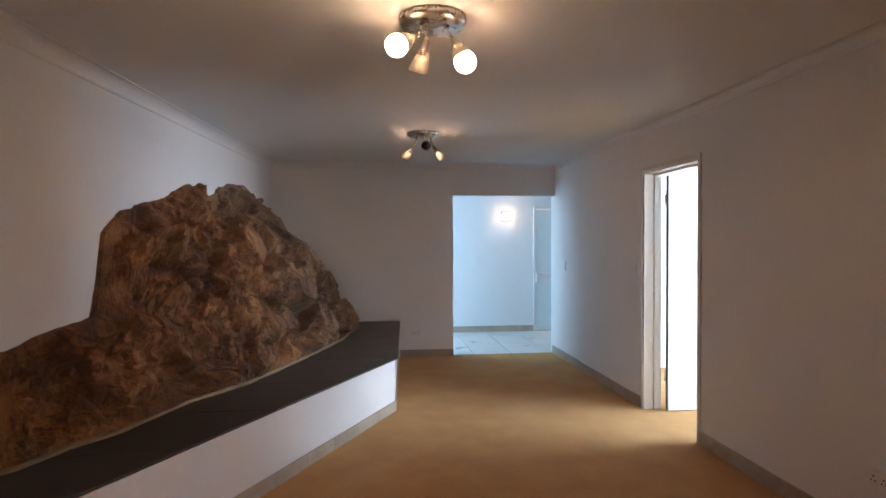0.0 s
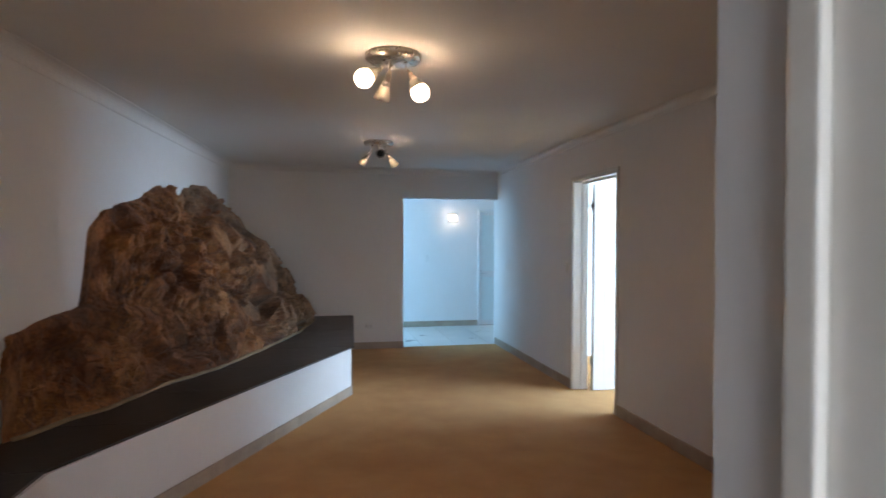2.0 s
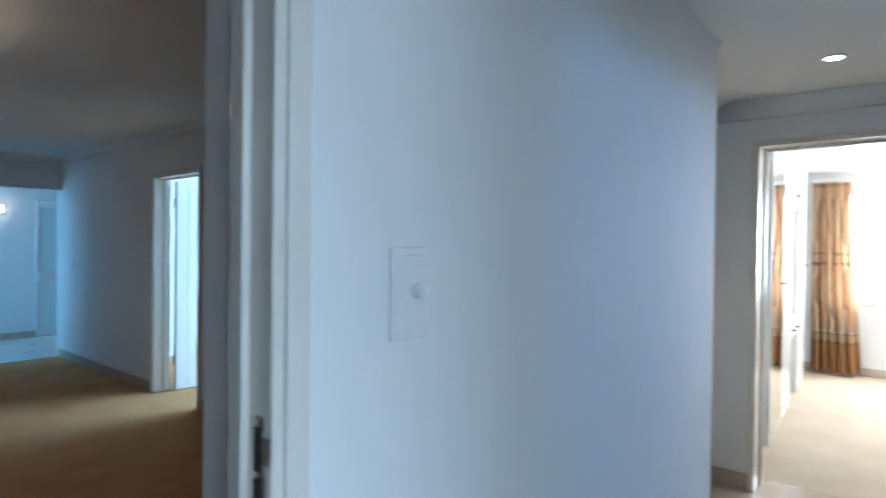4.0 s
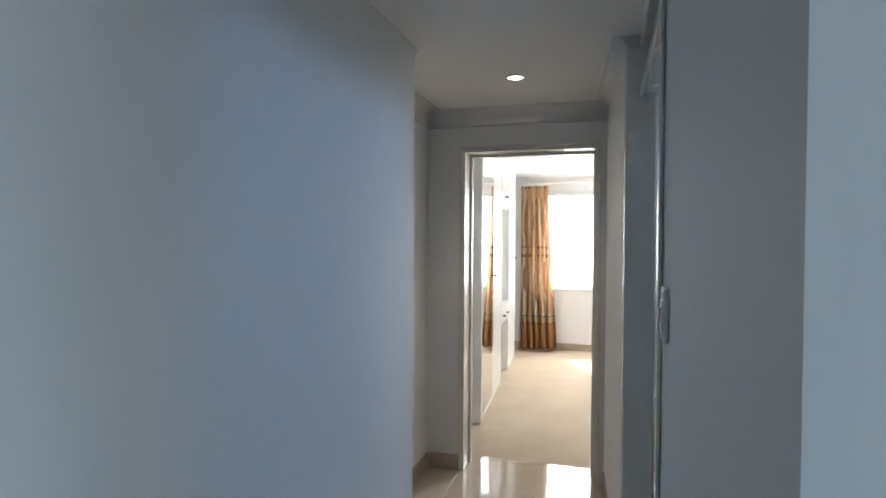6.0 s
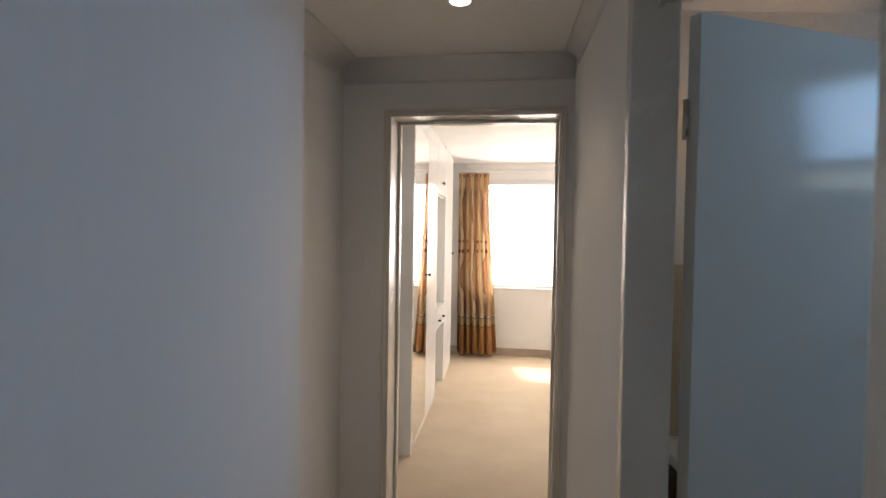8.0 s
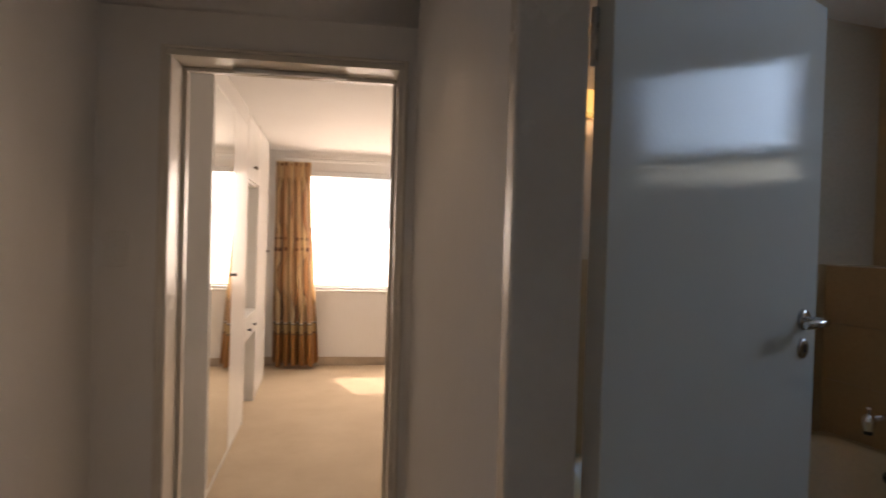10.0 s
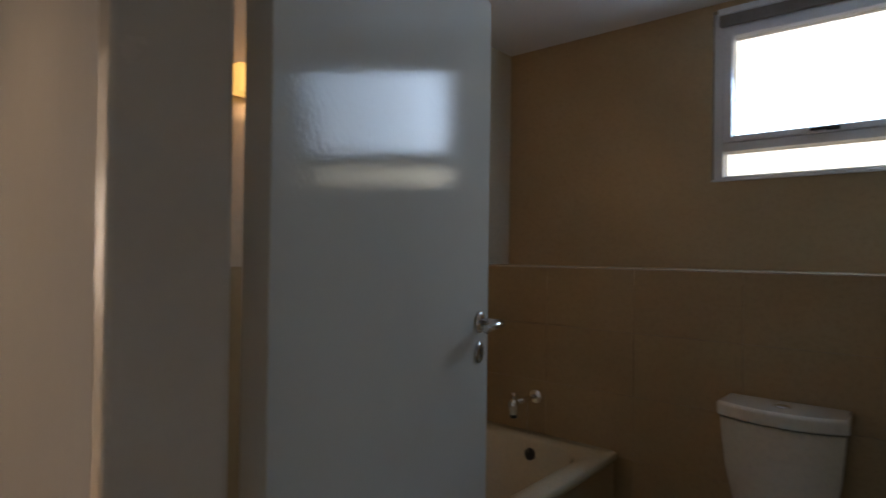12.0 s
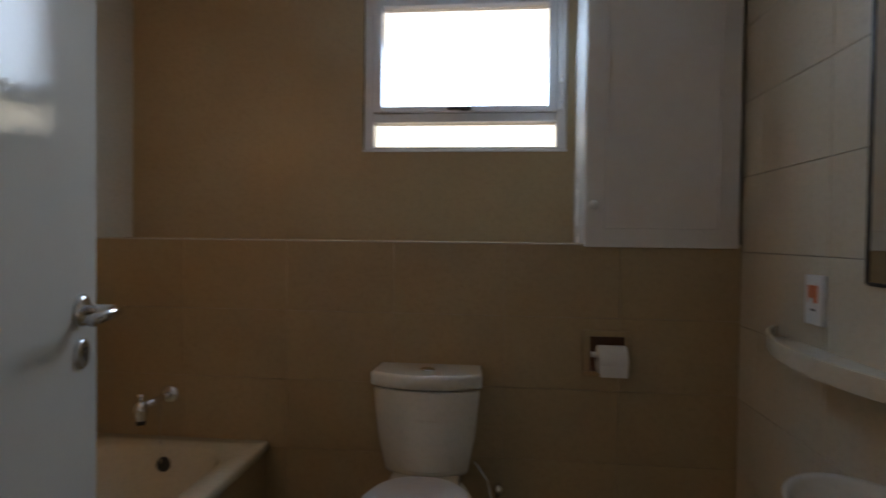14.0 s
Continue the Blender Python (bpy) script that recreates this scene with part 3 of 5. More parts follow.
part("leaf", box_bm((0.0, 0.806, -0.037, -0.003, 0.008, 2.0), *groove, bevel=0.002, seg=1), GLOSS, leaf)
for z in (0.25, 1.75):
    part("hinge", lathe_bm([(0.0, 0), (0.007, 0), (0.007, 0.09), (0.0, 0.09)], 10, pose(-0.006, 0.004, z)), NICKEL, leaf)

# doorway between sitting room and hall: deep reveal, frame on the hall side, strike plate
frame_set("door_frame", pose(0.48, 0.225, 0, 0, 0, 0), 0.882, 2.06, 0.085, "white painted steel frame of the sitting room doorway", 0.55, 0.034)
strike = thing("strike_plate", "worn metal strike plate let into the door frame", "strike plate", pose(1.3405, 0.252, 1.135))
part("plate", box_bm((-0.002, 0.001, -0.017, 0.012, -0.07, 0.075), bevel=0.0008, seg=1), NICKEL, strike)
part("latch_hole", box_bm((-0.0035, -0.001, -0.010, 0.006, 0.0, 0.06)), HOLE, strike)
part("bolt_hole", box_bm((-0.0035, -0.001, -0.010, 0.006, -0.055, -0.01)), HOLE, strike)
part("lip", box_bm((-0.004, 0.001, -0.032, -0.015, 0.012, 0.05), bevel=0.001, seg=1), NICKEL, strike)

# bedroom doorway
frame_set("door_frame", pose(4.68, 0.33, 0, 0, 0, -90), 0.843, 2.052, 0.18, "cream painted steel frame of the bedroom doorway", 0.78, 0.012)
part("closer_strip", box_bm((4.78, 4.80, -0.30, 0.12, 2.012, 2.028), bevel=0.003, seg=1), PLASTIC, thing("draught_strip", "pale strip fixed under the bedroom door head", "draught strip", IDENT))

# bathroom doorway: frame with a fanlight over the head, and the glossy open leaf
bf = thing("bathroom_door_frame", "cream painted frame of the bathroom doorway with fanlight", "door frame")
part("hinge_jamb", prism_bm([(3.452, -0.741), (3.512, -0.741), (3.545, -0.626), (3.497, -0.629)], 0, 2.235, 0.006), FRAME, bf)
part("lock_jamb", box_bm((2.444, 2.472, -0.806, -0.674, 0, 2.235), (2.405, 2.450, -0.679, -0.669, 0, 2.235), bevel=0.006, seg=2), FRAME, bf)
part("transom", box_bm((2.472, 3.452, -0.765, -0.69, 2.045, 2.11), (2.472, 3.452, -0.70, -0.682, 2.035, 2.075), bevel=0.004, seg=2), FRAME, bf)
part("head", box_bm((2.472, 3.452, -0.79, -0.684, 2.222, 2.235)), FRAME, bf)
part("fanlight", box_bm((2.474, 3.450, -0.752, -0.746, 2.111, 2.221)), HOLE, bf, "dark fanlight pane")

LEAF = pose(3.468, -0.790, 0, 0, 0, math.degrees(math.atan2(-1.502 + 0.790, 3.849 - 3.468)))
bd = thing("bathroom_door", "glossy white door standing open into the bathroom", "door", LEAF)
part("leaf", box_bm((0.0, 0.85, 0.0, 0.040, 0.012, 2.03), bevel=0.0025, seg=2), DOORM, bd)
for z in (0.28, 1.72):
    part("hinge", lathe_bm([(0, 0), (0.007, 0), (0.007, 0.1), (0, 0.1)], 10, pose(-0.007, 0.036, z)), NICKEL, bd)


def rose_bm(ry, z, x, r, depth):
    return lathe_bm([(0, depth), (r * 0.85, depth), (r, depth * 0.6), (r, 0), (0, 0)], 28, Matrix.Translation((x, 0, z)) @ pose(0, 0, 0, 90 if ry < 0 else -90, 0, 0))


HX, HZ = 0.772, 1.235
part("rose", rose_bm(-1, HZ, HX, 0.027, 0.010), CHROME, bd)
lever = part("lever", tube_bm([(HX, -0.008, HZ), (HX, -0.045, HZ), (HX - 0.001, -0.052, HZ), (HX - 0.004, -0.056, HZ), (HX - 0.012, -0.058, HZ), (HX - 0.118, -0.058, HZ - 0.001)], 0.0095, 16), CHROME, bd, "chrome lever handle")
part("key_rose", rose_bm(-1, HZ - 0.072, HX, 0.026, 0.008), CHROME, bd)
part("keyhole", box_bm((HX - 0.003, HX + 0.003, -0.0095, -0.004, HZ - 0.083, HZ - 0.061)), HOLE, bd)
part("back_rose", lathe_bm([(0, 0.010), (0.023, 0.010), (0.027, 0.006), (0.027, 0), (0, 0)], 28, Matrix.Translation((HX, 0.040, HZ)) @ pose(0, 0, 0, -90)), CHROME, bd)
part("back_lever", tube_bm([(HX, 0.048, HZ), (HX, 0.085, HZ), (HX - 0.004, 0.095, HZ), (HX - 0.012, 0.098, HZ), (HX - 0.118, 0.098, HZ)], 0.0095, 16), CHROME, bd)

# ---- bench and rock ----
ZB = 0.455
bench = thing("stone_bench", "white plastered bench with dark slate top along the wall", "bench", IDENT)
base_poly = [(1.335, 7.634), (1.22, 5.35), (-0.195, 2.62), (-0.262, 0.441), (west_x(0.441) + 0.002, 0.441), (west_x(7.634) + 0.002, 7.634)]
part("plinth", prism_bm(base_poly, 0.0, ZB - 0.014), WALL, bench, "white plastered plinth")


def front_x(y):
    if y >= 5.35:
        return 1.245 + (y - 5.35) * (0.115 / 2.285)
    if y >= 2.62:
        return -0.21 + (y - 2.62) * (1.455 / 2.73)
    return -0.24 + (y - 0.44) * (0.03 / 2.18)


cuts = [0.441, 1.05, 1.65, 2.25, 2.62, 3.25, 3.9, 4.55, 5.35, 6.4, 7.634]
for a, b in zip(cuts, cuts[1:]):
    poly = [(front_x(b) if b < 5.36 or a > 5.3 else 1.0, b - 0.0015), (west_x(b) + 0.003, b - 0.0015), (west_x(a) + 0.003, a + 0.0015), (front_x(a), a + 0.0015)]
    part("slab", prism_bm(poly, ZB - 0.014, ZB, 0.003), SLATE, bench)
for a, b in (((1.22, 5.35), (-0.195, 2.62)), ((-0.195, 2.62), (-0.262, 0.46))):
    skirting("baseboard_bench", a, b, 0.085, 1)
skirting("baseboard_bench_end", (1.335, 7.634), (1.22, 5.35), 0.085, 1)


def lerp_table(tab, x):
    if x <= tab[0][0]:
        return tab[0][1]
    for (a, va), (b, vb) in zip(tab, tab[1:]):
        if x <= b:
            return va + (vb - va) * (x - a) / (b - a)
    return tab[-1][1]


def smooth(a, b, x):
    k = min(max((x - a) / (b - a), 0), 1)
    return k * k * (3 - 2 * k)


FOOT = [(3.02, -0.57), (3.10, -0.50), (3.35, -0.42), (3.56, -0.27), (4.11, -0.10), (4.57, 0.17), (5.41, 0.45), (6.22, 0.69), (6.9, 0.80), (7.28, 0.86), (7.40, 0.70), (7.50, 0.2), (7.56, -0.15)]
HIGH = [(3.0, 1.38), (3.80, 1.42), (3.97, 1.55), (4.15, 1.67), (4.60, 1.74), (4.75, 1.78), (5.02, 1.87), (5.45, 1.92), (5.60, 1.88), (5.75, 1.95), (6.1, 2.03), (6.6, 2.05), (6.95, 1.98), (7.2, 1.55), (7.4, 1.0), (7.56, 0.6)]
LOW = [(3.02, 0.80), (3.07, 0.97), (3.4, 1.00), (3.82, 1.02), (4.3, 0.93), (5.0, 0.78), (5.8, 0.70), (7.5, 0.5)]
PROF_HI = [(0, 1), (0.13, 0.90), (0.29, 0.68), (0.45, 0.60), (0.59, 0.555), (0.70, 0.42), (0.78, 0.30), (0.88, 0.166), (0.96, 0.05), (1, -0.02)]
PROF_MID = [(0, 1), (0.15, 0.97), (0.35, 0.88), (0.55, 0.68), (0.70, 0.42), (0.80, 0.26), (0.92, 0.16), (1, -0.02)]
PROF_LOW = [(0, 1), (0.3, 0.98), (0.55, 0.86), (0.78, 0.55), (0.92, 0.22), (1, -0.02)]


def facets(p, scale, slope, step, soft, salt):
    """Broken planes: height of the plane over the nearest cells, and how near a crack runs."""
    q = Vector((p.x * 0.9 + p.z * 0.35, p.y, p.z * 1.25 - p.y * 0.3)) * scale
    dist, seeds = noise.voronoi(q)
    total = height = 0.0
    for dd, sd in zip(dist, seeds):
        w = math.exp(-(dd - dist[0]) / soft)
        h = sd * 13.7 + Vector((salt, salt, salt))
        tilt = Vector((noise.cell(h), noise.cell(h + Vector((31, 0, 0))), noise.cell(h + Vector((0, 57, 0))))) * 0.5
        height += w * (slope * tilt.dot(q - sd) / scale * 1.6 + step * noise.cell(h + Vector((0, 0, 83))))
        total += w
    return height / total, max(0.0, 1 - (dist[1] - dist[0]) / 0.11)


# clefts of the rock: height line (y, z) to (y, z), depth, width
CLEFTS = [(5.08, 1.37, 5.15, 1.20, 0.09, 0.05), (5.15, 1.20, 5.57, 1.36, 0.08, 0.05), (5.78, 1.11, 5.50, 0.97, 0.06, 0.05),
          (5.45, 0.98, 5.26, 0.72, 0.10, 0.07), (4.64, 1.54, 4.74, 1.26, 0.04, 0.04), (3.82, 0.97, 4.13, 0.73, 0.06, 0.06),
          (4.13, 0.73, 4.32, 0.50, 0.05, 0.05), (4.80, 0.66, 5.45, 0.635, 0.05, 0.035), (5.45, 0.635, 6.1, 0.60, 0.05, 0.035),
          (5.39, 1.89, 4.82, 1.58, 0.06, 0.06), (5.90, 1.32, 5.60, 1.46, 0.07, 0.05), (6.30, 1.18, 6.05, 0.86, 0.07, 0.05), (6.70, 1.02, 6.45, 0.72, 0.06, 0.05),
          (4.20, 1.30, 4.85, 1.18, 0.03, 0.03), (3.35, 0.92, 3.62, 0.60, 0.04, 0.05)]


def clefts(p):
    d = 0.0
    y, z = p.y + 0.05 * noise.noise(p * 5.0), p.z + 0.05 * noise.noise(p * 5.0 + Vector((9, 9, 9)))
    for y0, z0, y1, z1, depth, wide in CLEFTS:
        ay, az = y1 - y0, z1 - z0
        n2 = ay * ay + az * az
        k = min(max(((y - y0) * ay + (z - z0) * az) / n2, 0), 1)
        dy, dz = y - y0 - k * ay, z - z0 - k * az
        r2 = dy * dy + dz * dz
        d -= depth * math.exp(-r2 / (wide * wide * 0.5))
        side = (ay * dz - az * dy) / math.sqrt(n2)
        d += depth * 1.1 * math.tanh(side / wide * 1.5) * math.exp(-r2 / (wide * wide * 10)) * (1 if ay > 0 else -1)
    return d


def rock_mesh():
    ny, ns = 300, 170
    bm = bmesh.new()
    grid = []
    for i in range(ny + 1):
        y = 3.02 + (7.56 - 3.02) * i / ny
        xw, xf = west_x(y) - 0.03, lerp_table(FOOT, y)
        row = []
        for j in range(ns + 1):
            s = j / ns
            k = smooth(3.82 + 0.9 * s ** 1.3 - 0.035, 3.82 + 0.9 * s ** 1.3 + 0.05 + 0.5 * s, y)
            mid = smooth(5.0, 6.4, y)
            ph = lerp_table(PROF_MID, s) * (1 - mid) + lerp_table(PROF_HI, s) * mid
            hi = ZB + (lerp_table(HIGH, y) - ZB) * ph
            lo = ZB + (lerp_table(LOW, y) - ZB) * lerp_table(PROF_LOW, s)
            z = lo * (1 - k) + max(hi, lo) * k
            row.append(bm.verts.new((xw + (xf - xw) * s, y, z)))
        grid.append(row)
    for a, b in zip(grid, grid[1:]):
        for j in range(ns):
            bm.faces.new((a[j], a[j + 1], b[j + 1], b[j]))
    bm.normal_update()
    moves = []
    for i, row in enumerate(grid):
        for j, v in enumerate(row):
            s = j / ns
            p = v.co
            edge = (0.25 + 0.75 * smooth(0.02, 0.22, s)) * min(1, s / 0.03) * min(1, (1 - s) / 0.05) * min(1, i / 4) * min(1, (ny - i) / 6)
            if p.z > 0.95:
                edge *= 0.25 + 0.75 * smooth(3.95, 4.35, p.y)
            q = Vector((p.x * 1.4 + p.z * 0.5, p.y * 1.1 - p.z * 0.35, p.z * 1.5))
            big = noise.hetero_terrain(q * 1.3, 1.0, 2.0, 3, 0.6) - 0.9
            warp = p + 0.03 * noise.noise_vector(p * 2.6) + 0.006 * noise.noise_vector(p * 9.0)
            f1, c1 = facets(warp, 1.9, 0.46, 0.060, 0.035, 1.0)
            f2, c2 = facets(warp, 5.2, 0.55, 0.022, 0.018, 5.0)
            f3, c3 = facets(warp, 13.0, 0.70, 0.008, 0.018, 9.0)
            fine = noise.fractal(p * 14.0, 1.0, 2.1, 4)
            d = (0.02 * big + f1 + f2 + f3 - 0.020 * c1 - 0.012 * c2 - 0.003 * c3 + 0.006 * fine) * (0.75 + 0.55 * smooth(4.9, 5.7, p.y)) * edge + clefts(p) * 0.75 * edge
            moves.append((v, p + v.normal * max(-0.13, min(0.10, d))))
    for v, p in moves:
        v.co = Vector((max(p.x, west_x(p.y) + (-0.03 if v.co.x < west_x(v.co.y) else 0.025)), p.y, max(p.z, ZB - 0.02)))
    bmesh.ops.recalc_face_normals(bm, faces=bm.faces)
    if sum(f.normal.z for f in bm.faces) < 0:
        bmesh.ops.reverse_faces(bm, faces=bm.faces)
    for f in bm.faces:
        f.smooth = False
    return bm


rock = thing("rock_outcrop", "large natural brown rock outcrop rising from the slate bench", "rock", IDENT)
part("rock_face", rock_mesh(), ROCK, rock)
bead = []
for i in range(90):
    y = 3.06 + (7.40 - 3.06) * i / 89
    bead.append((lerp_table(FOOT, y) + 0.006 + 0.014 * noise.noise(Vector((y * 5, 0, 0))), y, ZB + 0.002))
part("mortar_bead", tube_bm(bead, 0.017, 8), MORTAR, rock, "sandy mortar along the foot of the rock")

# ---- sitting room: ceiling spotlights ----


def shade_bm(r0, r1, length, slots=14):
    """A metal lamp cup with a ring of slots near its neck; mouth at -z."""
    bm = bmesh.new()
    seg = slots * 2
    k = length / 0.145
    prof = [(0.010, 0.0), (0.0135, -0.010 * k), (0.0145, -0.042 * k), (r0 * 0.9, -0.052 * k), (r0, -0.072 * k), (r0 * 1.12, -0.080 * k), (r1 * 0.80, -0.100 * k), (r1 * 0.85, -0.101 * k),
            (r1 * 0.90, -0.120 * k), (r1 * 0.95, -0.121 * k), (r1, -length)]
    rings = [[bm.verts.new((r * math.cos(2 * math.pi * i / seg), r * math.sin(2 * math.pi * i / seg), z)) for i in range(seg)] for r, z in prof]
    for row, (a, b) in enumerate(zip(rings, rings[1:])):
        for i in range(seg):
            if row == 3 and i % 2:
                continue
            bm.faces.new((a[i], a[(i + 1) % seg], b[(i + 1) % seg], b[i]))
    bm.faces.new(rings[0])
    bmesh.ops.solidify(bm, geom=bm.faces[:], thickness=0.0012)
    bmesh.ops.recalc_face_normals(bm, faces=bm.faces)
    for f in bm.faces:
        f.smooth = True
    return bm


def ceiling_spot(m, heads, label):
    """heads: (angle of the arm, angle the head points to, tilt from straight down, bulb radius, watts)."""
    lamp = thing("ceiling_spotlight", label, "ceiling light", m, "sitting room spotlights")
    part("ceiling_plate", lathe_bm([(0, -0.040), (0.110, -0.040), (0.138, -0.034), (0.148, -0.020), (0.148, 0.0), (0, 0.0)], 40), NICKEL, lamp)
    for k in range(3):
        a = math.radians(30 + 120 * k)
        part("screw", lathe_bm([(0, -0.002), (0.004, -0.002), (0.004, 0.004), (0, 0.004)], 10, Matrix.Translation((0.147 * math.cos(a), 0.147 * math.sin(a), -0.012)) @ pose(0, 0, 0, 0, 90, math.degrees(a))), DARKM, lamp)
    for az, to, tilt, br, watts in heads:
        a = math.radians(az)
        root = Vector((0.066 * math.cos(a), 0.066 * math.sin(a), -0.040))
        knuckle = root + Vector((0.022 * math.cos(a), 0.022 * math.sin(a), -0.055 if br > 0.035 else -0.080))
        head = Matrix.Translation(knuckle) @ pose(0, 0, 0, 0, -tilt, to)
        part("arm", tube_bm([root, root + Vector((0, 0, -0.025)), knuckle], 0.0065, 10), NICKEL, lamp)
        part("knuckle", lathe_bm([(0, -0.012), (0.009, -0.009), (0.012, 0), (0.009, 0.009), (0, 0.012)], 14, Matrix.Translation(knuckle)), NICKEL, lamp)
        big = br > 0.035
        shade = part("shade", shade_bm(0.027, 0.044, 0.105 if big else 0.145), SHADE, lamp)
        shade.matrix_basis = head
        drop = 0.092 + br * 0.75 if big else 0.112
        prof = [(br * math.sin(k * math.pi / 10), -drop - br * math.cos(k * math.pi / 10)) for k in range(9)] + [(0.013, -drop + br * 1.05), (0.012, -0.062 if big else -0.086), (0, -0.061 if big else -0.082)]
        bulb = part("bulb", lathe_bm(prof, 24), BULB if watts else DARKM, lamp, "glowing frosted bulb" if watts else "dark unlit bulb")
        bulb.matrix_basis = head
        if watts:
            w = m @ head
            lamp_obj("bulb_light", "SPOT", w @ pose(0, 0, -drop - br - 0.02), watts * 1.05, (1.0, 0.53, 0.22), radius=0.02, cone=165)
            lamp_obj("bulb_glow", "POINT", w @ pose(0, 0, -0.056 if big else -0.077), watts * 1.05, (1.0, 0.70, 0.44), radius=0.003)
    return lamp


ceiling_spot(pose(1.31, 2.93, C_ROOM), ((215, 215, 58, 0.048, 1.0), (345, 320, 30, 0.048, 1.9), (250, 135, 22, 0.022, 1.4)), "brushed nickel ceiling spotlight with three lit heads over the carpet")
ceiling_spot(pose(1.49, 5.60, C_ROOM), ((195, 158, 40, 0.022, 1.6), (345, 22, 40, 0.022, 1.6), (270, 270, 78, 0.033, 0)), "brushed nickel ceiling spotlight with one dark head near the opening")


# ---- switches and sockets ----
def plate_thing(name, label, category, m, w=0.072, h=0.115, depth=0.010, group=""):
    """A face plate in the x-z plane that stands out along -y."""
    t = thing(name, label, category, m, group)
    part("plate", box_bm((-w / 2, w / 2, -depth, 0, -h / 2, h / 2), bevel=0.004, seg=3), PLASTIC, t)
    for z in (-h * 0.40, h * 0.40):
        part("screw_cap", lathe_bm([(0, 0.0012), (0.003, 0.0012), (0.0035, 0), (0, 0)], 12, Matrix.Translation((0, -depth, z)) @ pose(0, 0, 0, 90)), ALU, t)
    return t


def light_switch(label, m, w=0.072, h=0.115):
    t = plate_thing("light_switch", label, "light switch", m, w, h, group="light switches")
    part("inner_panel", box_bm((-w * 0.33, w * 0.33, -0.0125, -0.009, -h * 0.27, h * 0.27), bevel=0.0012, seg=1), PLASTIC, t)
    part("rocker", box_bm((-0.007, 0.007, -0.0165, -0.012, -0.014, 0.014), bevel=0.002, seg=2), PLASTIC, t)
    return t


dim = plate_thing("dimmer_switch", "white dimmer plate with round knob on the hall wall", "light switch", pose(1.595, 0.22, 1.362), 0.088, 0.152, 0.008)
part("inner_panel", box_bm((-0.036, 0.036, -0.011, -0.007, -0.05, 0.062), bevel=0.002, seg=2), PLASTIC, dim)
part("knob", lathe_bm([(0, 0.018), (0.010, 0.018), (0.0125, 0.015), (0.0135, 0.0), (0, 0)], 24, Matrix.Translation((0.013, -0.010, 0.004)) @ pose(0, 0, 0, 90)), ALU, dim, "grey round dimmer knob")

light_switch("white rocker switch plate beside the side room door", pose(3.35, 5.30, 1.19, 0, 0, -90))
light_switch("white rocker switch plate near the far opening", pose(3.35, 7.224, 1.145, 0, 0, -90))
light_switch("white rocker switch plate beside the bathroom door", pose(2.30, -0.68, 1.345, 0, 0, 180), 0.070, 0.105)
light_switch("white rocker switch plate beside the bedroom door", pose(4.68, 0.478, 1.343, 0, 0, -90), 0.08, 0.125)
light_switch("white rocker switch plate on the far room wall", pose(2.68, 9.50, 1.15))


def wall_socket(label, m):
    t = plate_thing("wall_socket", label, "power socket", m, 0.118, 0.085, 0.010, "power sockets")
    for x in (-0.028, 0.028):
        for dx, dz, r in ((0, 0.014, 0.0045), (-0.010, -0.006, 0.0038), (0.010, -0.006, 0.0038)):
            part("pin_hole", lathe_bm([(0, 0.0008), (r, 0.0008), (r, -0.002), (0, -0.002)], 12, Matrix.Translation((x + dx, -0.0102, dz - 0.004)) @ pose(0, 0, 0, 90)), HOLE, t)
        part("socket_switch", box_bm((x - 0.006, x + 0.006, -0.0135, -0.010, 0.026, 0.036), bevel=0.001, seg=1), PLASTIC, t)
    return t


wall_socket("white double power socket above the north skirting", pose(1.56, 7.635, 0.309))
wall_socket("white double power socket low on the east wall", pose(3.35, 2.79, 0.35, 0, 0, -90))

bp = plate_thing("cover_plate", "plain beige blank cover plate beside the wall socket", "cover plate", pose(3.35, 2.62, 0.35, 0, 0, -90), 0.105, 0.105, 0.008)
bp.children[0].data.materials[0] = FRAME

# ---- far room ----
sc = thing("wall_sconce", "small square wall lamp glowing warm white", "wall lamp", pose(3.132, 9.50, 1.845))
part("back_plate", box_bm((-0.075, 0.075, -0.018, 0, -0.075, 0.075), bevel=0.004, seg=2), NICKEL, sc)
part("diffuser", box_bm((-0.056, 0.056, -0.060, -0.017, -0.056, 0.056), bevel=0.012, seg=3), SCONCE, sc, "glowing opal glass")
lamp_obj("sconce_light", "POINT", pose(3.132, 9.40, 1.845), 1.2, (1, 0.86, 0.65), radius=0.04)

gd = thing("glazed_door", "narrow white aluminium glazed door leaf in the far wall", "door", pose(3.60, 9.47, 0))
LW = 0.325
part("stile", box_bm((0, 0.045, 0, 0.04, 0.015, 1.96), bevel=0.003, seg=1), ALU, gd)
part("stile", box_bm((LW - 0.045, LW, 0, 0.04, 0.015, 1.96), bevel=0.003, seg=1), ALU, gd)
for a, b in ((0.015, 0.09), (0.84, 0.94), (1.90, 1.96)):
    part("rail", box_bm((0.045, LW - 0.045, 0.001, 0.039, a, b), bevel=0.003, seg=1), ALU, gd)
for a, b in ((0.09, 0.84), (0.94, 1.90)):
    pane = part("pane", box_bm((0.047, LW - 0.047, 0.016, 0.022, a + 0.002, b - 0.002)), FROST, gd)
    pane.visible_shadow = False
part("handle_plate", box_bm((0.012, 0.032, -0.006, 0, 0.78, 0.96), bevel=0.002, seg=1), CHROME, gd)
part("handle", tube_bm([(0.022, -0.004, 0.90), (0.022, -0.04, 0.90), (0.03, -0.045, 0.90), (0.11, -0.045, 0.90)], 0.008, 10), CHROME, gd)
